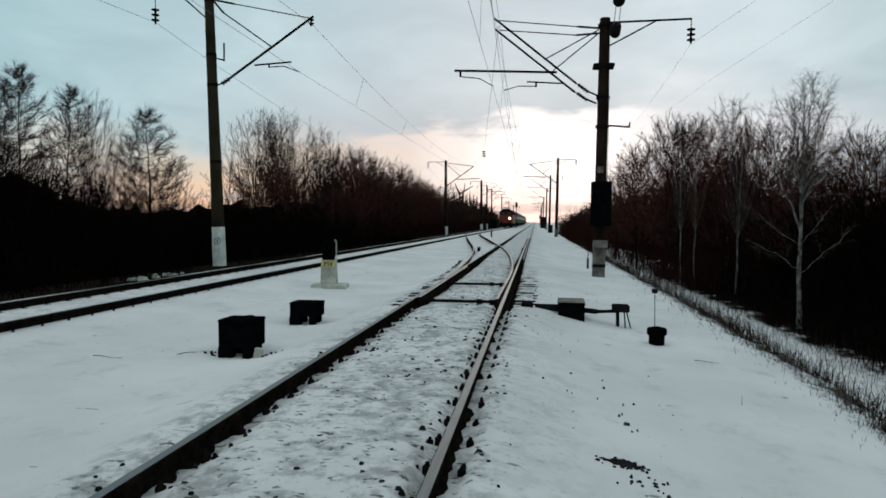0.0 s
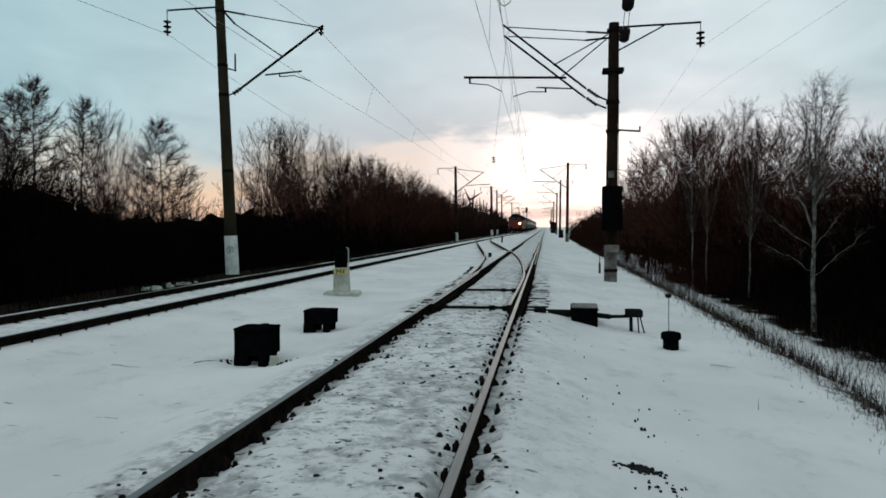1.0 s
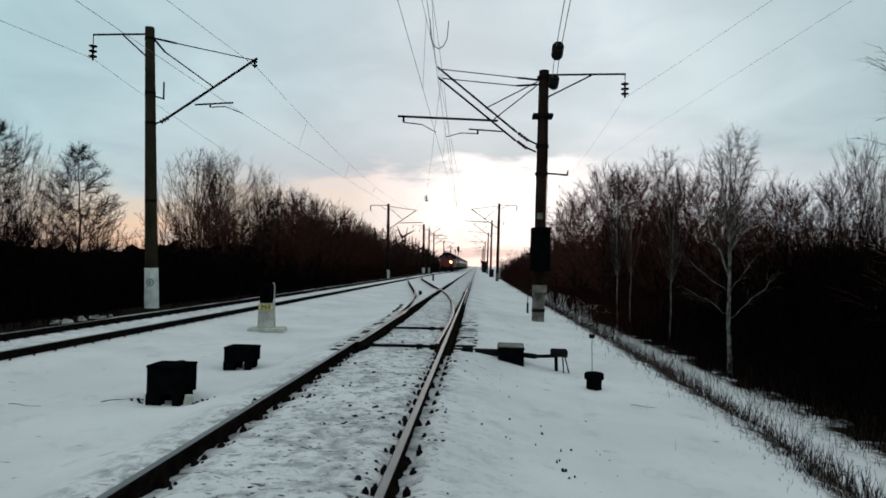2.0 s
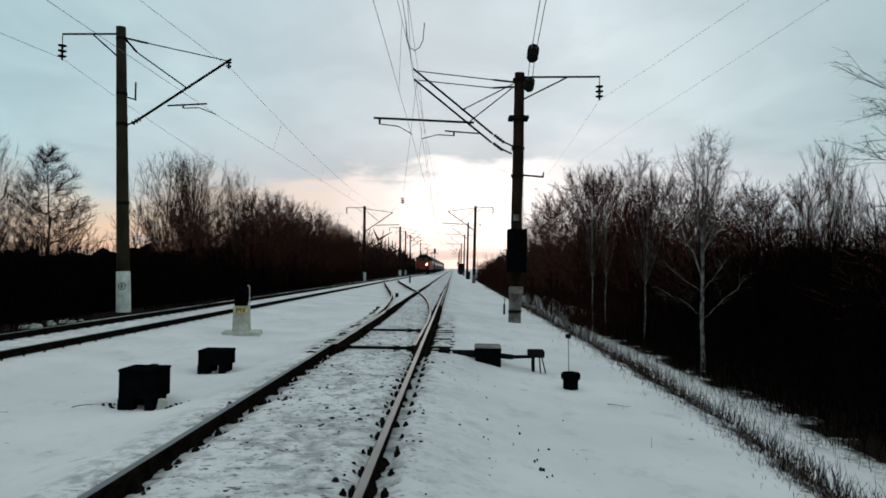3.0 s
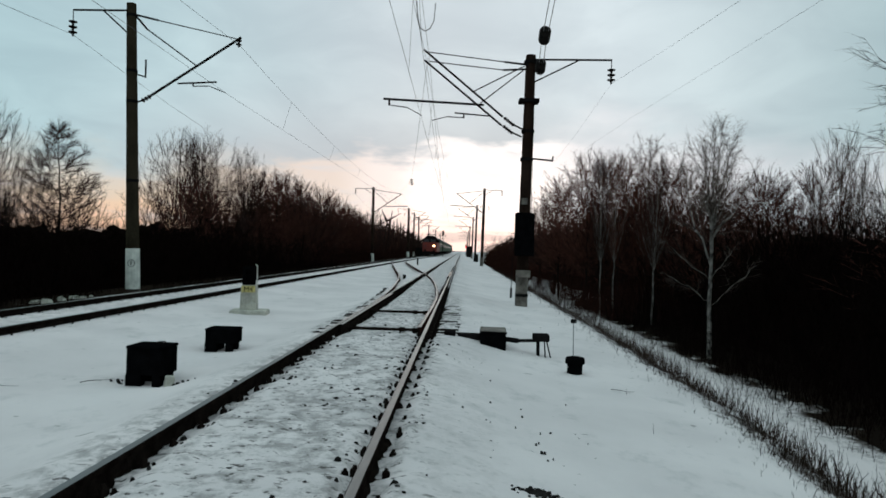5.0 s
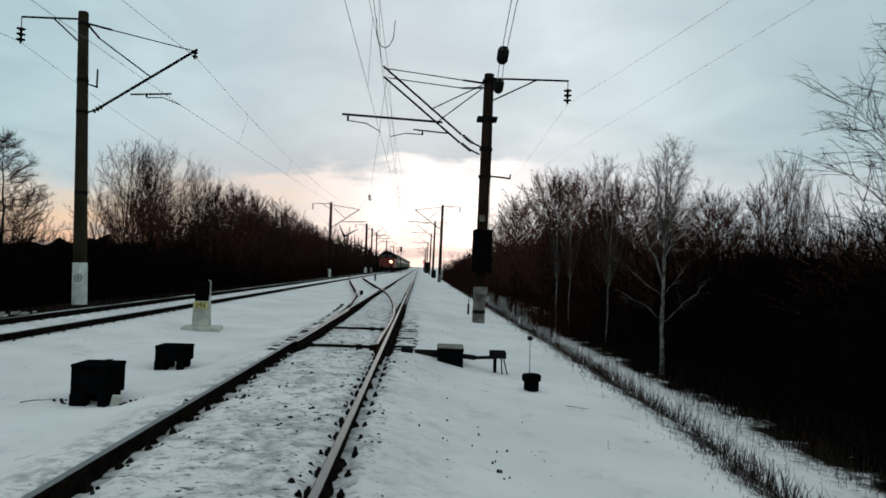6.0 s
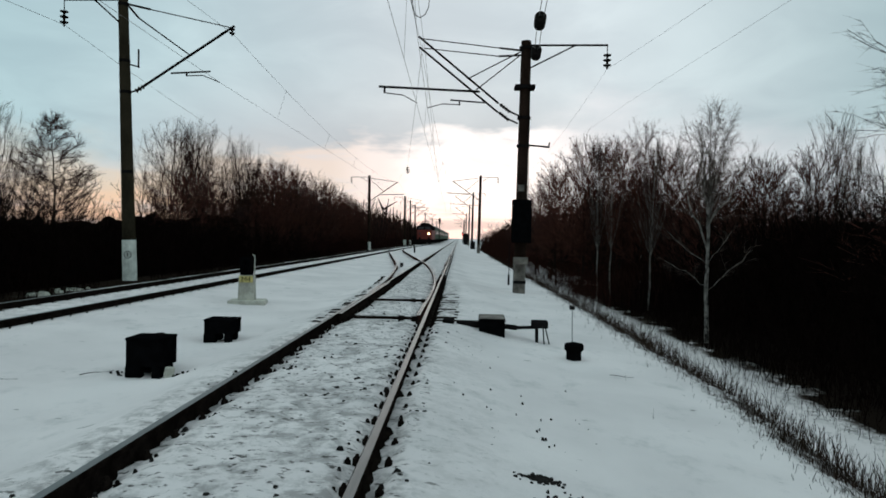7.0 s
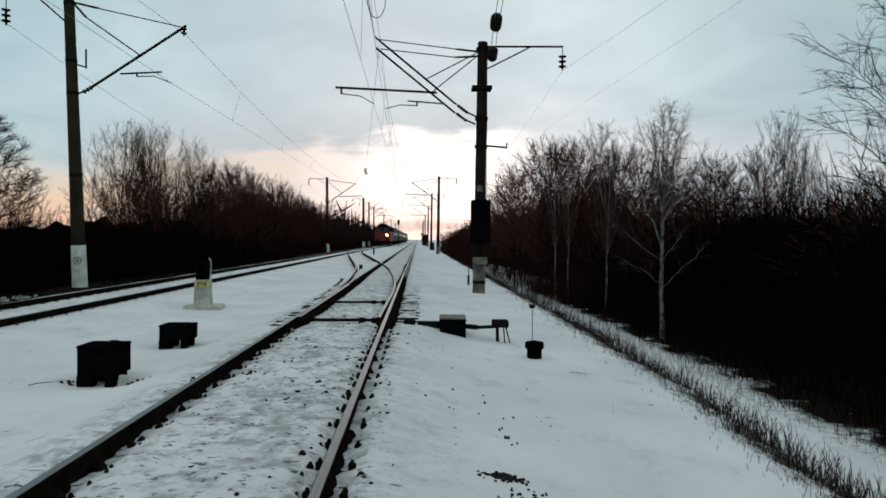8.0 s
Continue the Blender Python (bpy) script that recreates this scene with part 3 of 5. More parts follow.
def dwarf_signal():
    x, y = -4.95, 16.0
    e = empty("dwarf_signal", pose(x, y, -0.20, 0, 0, 8), "low railway signal with a black head on a concrete post", "railway signal")
    bm = bmesh.new()
    box(bm, (-0.19, -0.17, 0.0), (0.19, 0.17, 0.62), 0.02, 0.9)
    post = part("post", bm, PALE, e, "stained pale concrete post")
    bm = bmesh.new()
    box(bm, (-0.42, -0.34, -0.12), (0.46, 0.34, 0.035), 0.03, 0.93)
    part("footing", bm, PALE, e, "flat concrete footing edged with snow")
    bm = bmesh.new()
    box(bm, (-0.155, -0.178, 0.45), (0.155, -0.162, 0.60), 0.004)
    plate = part("plate", bm, YELLOW, e, "faded yellow plate with worn dark marks")
    text = bpy.data.curves.new("marking", "FONT")
    text.body, text.size, text.extrude, text.align_x = "M4", 0.17, 0.002, "CENTER"
    probe = bpy.data.objects.new("marking", text)
    me = bpy.data.meshes.new_from_object(probe)
    bpy.data.objects.remove(probe)
    me.transform(pose(0, -0.181, 0.465, 90, 0, 0))
    me.materials.clear()
    me.materials.append(IRON)
    mark = new("marking", me)
    mark.parent = plate
    tagged(mark, "worn dark letter and digit")
    bm = bmesh.new()
    box(bm, (-0.15, -0.14, 0.60), (0.13, 0.12, 1.04), 0.03)
    head = part("signal_head", bm, BLACKBOX, e, "black signal head")
    for hz in (0.74, 0.92):
        bm = bmesh.new()
        lathe(bm, (-0.01, -0.14, hz), (0, -1, 0), [(0, .085), (.10, .08), (.10, .065), (.03, .06)], 14)
        part("hood", bm, BLACKBOX, head)
    bm = bmesh.new()
    rod(bm, (0.17, 0, 0.6), (0.17, 0, 1.06), 0.014, n=6)
    rod(bm, (0.17, 0, 1.06), (0.12, 0, 1.10), 0.014, n=6)
    part("conduit", bm, PALE, e, "pale bent cable pipe")


dwarf_signal()


def point_machine():
    x, y = 0.63, 12.1
    e = empty("point_machine", pose(x, y, -0.355, 0, 0, -2), "black electric point machine sunk in the snow beside the rail", "point machine")
    bm = bmesh.new()
    box(bm, (-0.22, -0.30, -0.08), (0.23, 0.42, 0.30), 0.03)
    body = part("housing", bm, BLACKBOX, e)
    bm = bmesh.new()
    box(bm, (-0.235, -0.31, 0.30), (0.245, 0.43, 0.345), 0.015, 0.95)
    lid = part("lid", bm, BLACKBOX, e)
    bm = bmesh.new()
    box(bm, (-0.22, -0.29, 0.342), (0.225, 0.41, 0.352), 0.003)
    part("snow_dusting", bm, FOOT, lid, "thin dirty snow on the lid")
    bm = bmesh.new()
    box(bm, (-0.62, -0.10, 0.16), (-0.22, 0.10, 0.27), 0.02)
    rod(bm, (-0.95, 0.0, 0.19), (-0.22, 0.0, 0.19), 0.032, n=8)
    part("drive_rod", bm, IRON, e)
    bm = bmesh.new()
    box(bm, (-0.86, -0.16, 0.07), (-0.66, 0.14, 0.30), 0.02)
    part("clevis", bm, IRON, e)
    bm = bmesh.new()
    rod(bm, (-1.15, -0.06, 0.10), (-0.22, -0.22, 0.08), 0.035, n=8)
    part("lock_rod", bm, IRON, e)
    bm = bmesh.new()
    rod(bm, (0.2, 0.0, 0.19), (0.45, -0.02, 0.17), 0.045, n=8)
    rod(bm, (0.42, -0.02, 0.17), (0.80, -0.1, 0.20), 0.03, n=8)
    part("cable_pipe", bm, IRON, e)
    bm = bmesh.new()
    box(bm, (0.70, -0.22, 0.19), (0.98, 0.08, 0.31), 0.02)
    jb = part("junction_box", bm, IRON, e, "black cable junction box on a stake")
    for a, b, r in (((0.79, -0.08, 0.22), (0.80, -0.08, -0.22), 0.030), ((0.90, -0.10, 0.2), (0.93, -0.16, -0.24), 0.012), ((0.94, -0.05, 0.2), (1.05, -0.12, -0.24), 0.012)):
        bm = bmesh.new()
        rod(bm, a, b, r, n=8)
        part("stake", bm, IRON, jb)


point_machine()


def cable_pot():
    x, y = 1.82, 10.5
    e = empty("cable_pot", pose(x, y, -0.465), "black cast-iron cable coupling pot in the snow", "cable pot")
    bm = bmesh.new()
    lathe(bm, (0, 0, -0.08), (0, 0, 1), [(0, .12), (.20, .115), (.24, .12)], 18)
    part("body", bm, BLACKBOX, e)
    bm = bmesh.new()
    lathe(bm, (0, 0, 0.16), (0, 0, 1), [(0, .14), (.01, .148), (.075, .148), (.10, .13), (.115, .06)], 18)
    part("lid", bm, BLACKBOX, e)
    bm = bmesh.new()
    rod(bm, (-0.03, 0, 0.25), (-0.04, 0, 0.80), 0.006, n=6)
    mk = part("marker_rod", bm, BRACKET, e, "thin steel marker rod")
    bm = bmesh.new()
    box(bm, (-0.08, -0.03, 0.78), (0.0, 0.03, 0.84), 0.01)
    part("marker_tip", bm, IRON, mk)


cable_pot()


# ---------------------------------------------------------------- overhead line masts
def insulator(bm, at, axis, n, r=0.13, pitch=0.14):
    prof = [(0, .02)]
    for i in range(n):
        a = 0.02 + i * pitch
        prof += [(a, .03), (a + .02, r), (a + .05, r * .92), (a + .07, .045)]
    prof.append((0.02 + n * pitch, .02))
    lathe(bm, at, axis, prof, 12)


def pole(e, base, top, r0, r1, mat, white=None, n=16, whitemat=None):
    b, t = Vector(base), Vector(top)
    bm = bmesh.new()
    if white:
        m = b + (t - b) * white
        rod(bm, m, t, r0 + (r1 - r0) * white, r1, n)
        part("pole", bm, mat, e, smooth=False)
        bm = bmesh.new()
        rod(bm, b, m, r0 + 0.012, r0 + (r1 - r0) * white + 0.01, n)
        part("painted_foot", bm, whitemat or WHITEWASH, e, "stained grey foot of the pole" if whitemat else "whitewashed foot of the pole")
    else:
        rod(bm, b, t, r0, r1, n)
        part("pole", bm, mat, e)


def band(e, p, r):
    bm = bmesh.new()
    lathe(bm, (p[0], p[1], p[2] - 0.05), (0, 0, 1), [(0, r), (.10, r)], 14)
    part("clamp_band", bm, IRON, e)


def bars(e, name, rows, mat=BRACKET, label=""):
    bm = bmesh.new()
    for a, b, r in rows:
        rod(bm, a, b, r, n=8)
    return part(name, bm, mat, e, label)


def left_mast():
    e = empty("catenary_mast", pose(-11.14, 23.0, -0.38), "tall concrete catenary mast with a whitewashed foot and bracket arm", "catenary mast", "catenary masts")
    top = (-0.36, 0, 9.85)

    def on(z, dx=0.0):
        return (-0.36 * z / 9.85 + dx, 0, z)
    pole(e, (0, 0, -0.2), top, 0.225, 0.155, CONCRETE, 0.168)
    bm = bmesh.new()
    for k in range(16):
        a0, a1 = k * math.pi / 8, (k + 1) * math.pi / 8
        rod(bm, (0.02 + 0.12 * math.cos(a0), -0.237, 0.99 + 0.12 * math.sin(a0)), (0.02 + 0.12 * math.cos(a1), -0.237, 0.99 + 0.12 * math.sin(a1)), 0.010, n=5)
    box(bm, (0.0, -0.245, 0.93), (0.03, -0.228, 1.05))
    part("painted_ring", bm, IRON, e, "painted ring with a worn mark")
    for z in (3.8, 6.5, 7.55, 9.45):
        band(e, on(z), 0.235 - 0.007 * z)
    bars(e, "bracket_tube", [((-0.05, 0, 6.5), (0.14, 0, 6.56), .03), ((0.40, 0, 6.72), (3.46, 0, 8.78), .045)], IRON)
    bm = bmesh.new()
    insulator(bm, (0.10, 0, 6.53), (0.83, 0, 0.50), 3, 0.085, 0.12)
    part("bracket_insulator", bm, PORCELAIN, e)
    bars(e, "tie_rod", [((-0.3, 0, 9.5), (0.6, 0, 9.30), .035), ((0.5, 0, 9.32), (3.35, 0, 8.72), .018)], IRON)
    bars(e, "strut", [((-0.2, 0, 9.45), (0.2, 0, 9.0), .035), ((0.2, 0, 9.0), (1.95, 0, 7.78), .022)], IRON)
    bars(e, "registration_tube", [((1.32, 0, 7.16), (2.66, 0, 7.24), .03), ((1.85, 0, 7.2), (1.85, 0, 7.08), .03)], IRON)
    bars(e, "steady_arm", [((1.85, 0, 7.08), (2.4, 0, 7.10), .018), ((2.4, 0, 7.10), (2.98, 0, 6.88), .015)], IRON)
    bm = bmesh.new()
    insulator(bm, (3.38, 0, 8.72), (0, 0, -1), 2, 0.10, 0.13)
    part("messenger_insulator", bm, PORCELAIN, e)
    bars(e, "side_arm", [((-0.38, 0, 9.62), (-2.37, 0, 9.60), .035), ((-1.30, 0, 9.58), (-0.35, 0, 8.75), .025), ((-2.37, 0, 9.6), (-2.37, 0, 9.25), .015)], IRON)
    bm = bmesh.new()
    insulator(bm, (-2.37, 0, 9.25), (0, 0, -1), 3, 0.14, 0.18)
    part("feeder_insulator", bm, PORCELAIN, e)
    bars(e, "step_iron", [((0.15 - .36 * .75, 0, 7.45), (0.5 - .36 * .75, 0, 7.35), .025), ((0.47 - .36 * .75, 0, 7.33), (0.47 - .36 * .75, 0, 7.95), .03)], IRON)
    return e


left_mast()


def right_mast():
    X, Z = 2.33, -0.45
    e = empty("catenary_mast", pose(2.12, 23.5, -0.54), "tall concrete catenary mast in backlit tones with twin brackets and an equipment case", "catenary mast", "catenary masts")

    def P(x, z, dy=0.0):
        return (x - X, dy, z - Z)
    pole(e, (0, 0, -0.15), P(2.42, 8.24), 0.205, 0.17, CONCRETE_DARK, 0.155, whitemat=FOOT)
    for z in (8.0, 6.66, 5.62, 4.66, 0.0):
        band(e, P(2.34 + z * 0.009, z), 0.225)
    bm = bmesh.new()
    box(bm, (-0.28, -0.27, 6.60 - Z), (0.40, 0.27, 6.72 - Z), 0.01)
    part("cross_clamp", bm, IRON, e)
    for k, dy in enumerate((-0.28, 0.28)):
        o = 0.16 * k
        bars(e, "bracket_tube", [(P(2.2, 5.64 - o, dy), P(1.85, 5.80 - o, dy), .03), (P(1.5, 6.05 - o * 1.2, dy), P(-1.25, 8.28 - o * 1.3, dy), .036)], IRON)
        bm = bmesh.new()
        insulator(bm, P(1.9, 5.76 - o * 1.1, dy), (-0.80, 0, 0.60), 4, 0.065, 0.11)
        part("bracket_insulator", bm, PORCELAIN, e)
        bars(e, "tie_rod", [(P(2.3, 7.84, dy), P(1.5, 7.92 - o * .8, dy), .035), (P(1.5, 7.92 - o * .8, dy), P(-1.1, 8.2 - o, dy), .018)], IRON)
        bars(e, "strut", [(P(2.2, 7.8, dy), P(0.42 + o * 2, 6.86 - o * 1.5, dy), .02)], IRON)
    bars(e, "registration_tube", [(P(-2.58, 6.57, -.28), P(0.85, 6.44, -.28), .04), (P(-2.38, 6.56, -.28), P(-2.38, 6.35, -.28), .035)], IRON)
    bars(e, "registration_tube", [(P(-0.15, 6.26, .28), P(1.05, 6.18, .28), .026), (P(0.17, 6.24, .28), P(0.17, 6.08, .28), .03)], IRON)
    bars(e, "steady_arm", [(P(-2.36, 6.36, -.28), P(-1.75, 6.29, -.28), .018), (P(-1.75, 6.29, -.28), P(-1.26, 6.03, -.28), .015)], IRON)
    bars(e, "steady_arm", [(P(0.17, 6.10, .28), P(-0.42, 6.12, .28), .018), (P(-0.42, 6.12, .28), P(-0.93, 5.98, .28), .015)], IRON)
    bars(e, "side_arm", [(P(2.45, 8.10), P(5.20, 8.14), .035), (P(4.05, 8.10), P(2.5, 7.30), .025), (P(5.18, 8.14), P(5.18, 7.85), .015)], IRON)
    bm = bmesh.new()
    insulator(bm, P(5.18, 7.85), (0, 0, -1), 3, 0.14, 0.17)
    part("feeder_insulator", bm, PORCELAIN, e)
    bars(e, "cross_arm", [(P(2.3, 4.72), P(3.28, 4.64), .032), (P(3.26, 4.64), P(3.28, 4.80), .025)], IRON)
    # the compensator's weights and the case round them
    bm = bmesh.new()
    box(bm, (-0.27, -0.34, 1.35 - Z), (0.36, 0.30, 2.82 - Z), 0.03)
    part("equipment_case", bm, BLACKBOX, e, "dark equipment case strapped round the pole")
    bm = bmesh.new()
    box(bm, (-0.22, -0.36, 0.62 - Z), (0.26, -0.2, 0.86 - Z), 0.02)
    part("name_plate", bm, FOOT, e, "blank weathered plate")
    bm = bmesh.new()
    box(bm, (-0.10, -0.215, 3.1 - Z), (0.10, -0.19, 3.32 - Z))
    part("sign_plate", bm, FOOT, e, "small weathered plate")
    bars(e, "earth_cable", [((-0.34, -.1, 1.3 - Z), (-0.36, -.1, 0.2 - Z), .012), ((-0.36, -.1, 0.25 - Z), (-0.36, -.1, -0.1 - Z), .035)], IRON)
    bars(e, "tension_cable", [((0.23, -.1, 8.1 - Z), (0.25, -.1, 2.8 - Z), .010)], IRON)
    return e


right_mast()


def far_mast(x, y, zb, side, top, label, thick=1.0, foot=None):
    """side: +1 when the track lies towards larger x."""
    e = empty("catenary_mast", pose(x, y, zb), label, "catenary mast", "catenary masts")
    H = top - zb
    lean = -side * 0.012 * H
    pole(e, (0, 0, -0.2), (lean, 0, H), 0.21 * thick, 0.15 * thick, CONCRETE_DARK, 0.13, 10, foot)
    s = side
    bars(e, "bracket_tube", [((lean * .7, 0, H - 3.2), (lean + s * 3.5, 0, H - 0.75), .05)], IRON)
    bars(e, "tie_rod", [((lean, 0, H - 0.3), (lean + s * 3.4, 0, H - 0.75), .032)], IRON)
    bars(e, "strut", [((lean, 0, H - 0.4), (lean + s * 1.9, 0, H - 2.0), .028)], IRON)
    bars(e, "registration_tube", [((lean + s * 1.4, 0, H - 2.35), (lean + s * 4.3, 0, H - 2.25), .045)], IRON)
    bars(e, "side_arm", [((lean, 0, H - 0.2), (lean - s * 2.2, 0, H - 0.2), .035), ((lean - s * 1.1, 0, H - .2), (lean, 0, H - .9), .025)], IRON)
    bm = bmesh.new()
    insulator(bm, (lean - s * 2.2, 0, H - 0.25), (0, 0, -1), 4, 0.12, 0.17)
    part("feeder_insulator", bm, PORCELAIN, e)
    return e


far_label = "distant concrete catenary mast with a bracket arm over the track"
LEFT_MASTS = [(-11.0, 84, 8.9), (-11.0, 140, 9.8), (-11.0, 156, 9.8), (-11.0, 173, 9.7), (-11.0, 225, 9.7), (-11.0, 285, 9.7), (-11.0, 345, 9.7)]
RIGHT_MASTS = [(2.55, 86, 9.31), (2.5, 127, 10.0), (2.5, 168, 9.7), (2.4, 225, 9.7), (2.4, 285, 9.7), (2.4, 345, 9.7)]
for x, y, t in LEFT_MASTS:
    far_mast(x, y, terrain(x, y) - 0.05, 1, t, far_label, 1.3 if y == 140 else 1.0)
for x, y, t in RIGHT_MASTS:
    far_mast(x, y, terrain(x, y) - 0.05, -1, t, far_label, 1.0, FOOT)


# ---------------------------------------------------------------- wires
def wire(name, pts, r, label, sag=0.0, parent=None):
    """pts: fixed points; between them the wire sags."""
    path = []
    for a, b in zip(pts, pts[1:]):
        a, b = Vector(a), Vector(b)
        k = max(2, min(16, int((b - a).length / 4)))
        for i in range(k):
            t = i / k
            p = a.lerp(b, t)
            p.z -= sag * 4 * t * (1 - t) * min(1.0, (b - a).length / 50)
            path.append(p)
    path.append(Vector(pts[-1]))
    vs, fs = tubes([(a, b, r, r) for a, b in zip(path, path[1:])], 5)
    return tagged(link_mesh(name, vs, fs, WIRE, parent), label, "overhead wire", "overhead wires")


def droppers(low, high, a, b, ys, sag):
    """Dropper wires between a contact wire and the messenger above; low and high: the (x, z) of each at both masts a and b."""
    for y in ys:
        t = (y - a) / (b - a)
        bm = bmesh.new()
        lo = (low[0] + (low[2] - low[0]) * t, y, low[1] + (low[3] - low[1]) * t)
        hi = (high[0] + (high[2] - high[0]) * t, y, high[1] + (high[3] - high[1]) * t - sag * 4 * t * (1 - t))
        rod(bm, lo, hi, 0.005, n=5)
        tagged(part("dropper", bm, WIRE, None), "thin dropper wire hanging from the messenger wire", "overhead wire", "dropper wires")


m_lab, c_lab = "sagging messenger wire of the overhead line", "contact wire of the overhead line"
wire("contact_wire", [(-1.19, -40, 6.18), (-1.49, 23.2, 5.92), (-1.88, 86, 5.86), (-2.71, 155, 5.68), (-4.21, 320, 5.10)], 0.006, c_lab)
wire("contact_wire", [(0.01, -40, 6.33), (-1.15, 23.8, 5.89), (-2.28, 86, 6.56)], 0.006, c_lab)
wire("messenger_wire", [(-1.24, -40, 8.08), (-1.43, 23.2, 8.12), (-1.08, 86, 8.16), (-1.91, 155, 7.98), (-3.71, 320, 7.30)], 0.0065, m_lab, 1.0)
wire("messenger_wire", [(-0.04, -40, 7.88), (-1.28, 23.8, 7.97), (-2.38, 86, 8.06)], 0.0065, m_lab, 0.9)
wire("jumper_wire", [(-1.33, 17.8, 7.86), (-1.31, 17.8, 7.42), (-1.22, 17.8, 7.16), (-1.09, 17.8, 7.08), (-0.96, 17.8, 7.16), (-0.87, 17.8, 7.36), (-0.84, 17.8, 7.82)], 0.012, "looped jumper wire between two messenger wires")
droppers((-1.19, 6.18, -1.49, 5.92), (-1.24, 8.08, -1.43, 8.12), -40, 23.2, (6, 11.5, 17.5), 1.0)
droppers((0.01, 6.33, -1.15, 5.89), (-0.04, 7.88, -1.28, 7.97), -40, 23.8, (9, 15), 0.9)
droppers((-1.49, 5.92, -1.88, 5.86), (-1.43, 8.12, -1.08, 8.16), 23.2, 86, (29, 36, 44, 52, 60, 70, 79), 1.0)
droppers((-8.14, 6.48, -7.4, 6.5), (-7.72, 8.12, -7.5, 8.1), 23, 84, (30, 40, 50, 60, 72), 1.0)
wire("contact_wire", [(-7.2, -40, 6.5), (-8.14, 23, 6.48), (-7.4, 84, 6.5), (-7.9, 140, 6.5), (-7.7, 345, 6.5)], 0.006, c_lab)
wire("messenger_wire", [(-7.1, -40, 8.1), (-7.72, 23, 8.12), (-7.5, 84, 8.1), (-7.7, 140, 8.6), (-7.7, 345, 8.6)], 0.0065, m_lab, 1.0)
wire("feeder_wire", [(-13.6, -60, 8.6), (-13.5, 23, 8.37), (-13.3, 84, 8.0), (-13.3, 140, 8.6), (-13.3, 345, 8.6)], 0.007, "aluminium feeder wire strung along the masts", 1.6)
wire("feeder_wire", [(10.0, -60, 7.6), (4.97, 23.5, 7.23), (4.8, 86, 8.3), (4.8, 127, 9.0), (4.7, 345, 8.6)], 0.0032, "aluminium feeder wire strung along the masts", 1.6)
wire("feeder_wire", [(11.4, -60, 7.6), (7.0, 29, 7.2), (4.75, 86, 8.4)], 0.0032, "aluminium feeder wire strung along the masts", 0.4)
for dx in (0.0, 0.15):
    wire("anchor_wire", [(2.45 + dx, 23.4, 7.48), (2.20 + dx * .9, 20.2, 7.58), (-0.7 + dx, -30, 8.1)], 0.011, "tensioned anchor wire of the overhead line")
    if dx == 0.0:
        for px, py, pz in ((2.46, 22.9, 7.46), (2.24, 20.0, 7.57)):
            bm = bmesh.new()
            insulator(bm, (px, py - 0.1, pz), (-0.07, -1, 0.03), 6, 0.17, 0.13)
            tagged(part("anchor_insulator", bm, PORCELAIN, None), "dark string of porcelain discs in the anchor wire", "insulator", "anchor insulators")
bm = bmesh.new()
insulator(bm, (-4.75, 62, 7.75), (0.1, 0.3, -1), 3, 0.20, 0.20)
tagged(part("line_insulator", bm, PORCELAIN, None), "string of insulators hanging in a cross wire", "insulator")
wire("cross_wire", [(-7.68, 83.5, 8.3), (-4.75, 62, 7.77), (-1.35, 23.8, 8.1)], 0.008, "wire slung between the two tracks' lines", 0.3)


# ---------------------------------------------------------------- small far trackside things
def marker_post(x, y, h, mat, label):
    e = empty("marker_post", pose(x, y, terrain(x, y) - 0.02), label, "marker post", "marker posts")
    bm = bmesh.new()
    box(bm, (-0.08, -0.08, -0.1), (0.08, 0.08, h), 0.015)
    post = part("post", bm, mat, e)
    bm = bmesh.new()
    box(bm, (-0.085, -0.085, h - 0.12), (0.085, 0.085, h), 0.01)
    part("cap", bm, IRON, post)


marker_post(-9.6, 72, 0.9, IRON, "dark low marker post in the snow")
marker_post(-4.6, 72, 0.75, IRON, "dark low marker post between the tracks")
marker_post(-3.0, 36.5, 0.25, IRON, "dark stub beside the crossover rail")


def far_signal(x, y, H, lit, label):
    e = empty("signal_mast", pose(x, y, terrain(x, y) - 0.05), label, "railway signal", "far signals")
    bm = bmesh.new()
    rod(bm, (0, 0, -0.2), (0, 0, H), 0.09, 0.07, 8)
    part("mast", bm, IRON, e)
    bm = bmesh.new()
    box(bm, (-0.28, -0.12, H - 1.3), (0.28, 0.12, H), 0.05)
    head = part("signal_head", bm, BLACKBOX, e)
    if lit:
        bm = bmesh.new()
        lathe(bm, (0, -0.13, H - 1.0), (0, -1, 0), [(0, .16), (.06, .16), (.07, .1)], 12)
        part("lens", bm, RED_LAMP, head, "lit red lens")


far_signal(1.5, 250, 4.2, True, "distant railway signal showing a red light")
far_signal(-4.8, 172, 6.6, False, "distant dark railway signal mast")


def relay_cabinet(x, y, w, d, h):
    e = empty("relay_cabinet", pose(x, y, terrain(x, y) - 0.03), "dark trackside relay cabinet beside the mast", "relay cabinet", "relay cabinets")
    bm = bmesh.new()
    box(bm, (-w / 2, -d / 2, -0.1), (w / 2, d / 2, h), 0.03)
    part("body", bm, IRON, e)
    bm = bmesh.new()
    box(bm, (-w / 2 - 0.06, -d / 2 - 0.06, h), (w / 2 + 0.06, d / 2 + 0.06, h + 0.08), 0.03)
    part("roof", bm, IRON, e)


relay_cabinet(2.3, 200, 1.8, 1.4, 3.2)
relay_cabinet(2.5, 118, 0.8, 0.6, 1.3)
relay_cabinet(-10.4, 168, 2.0, 1.4, 2.0)


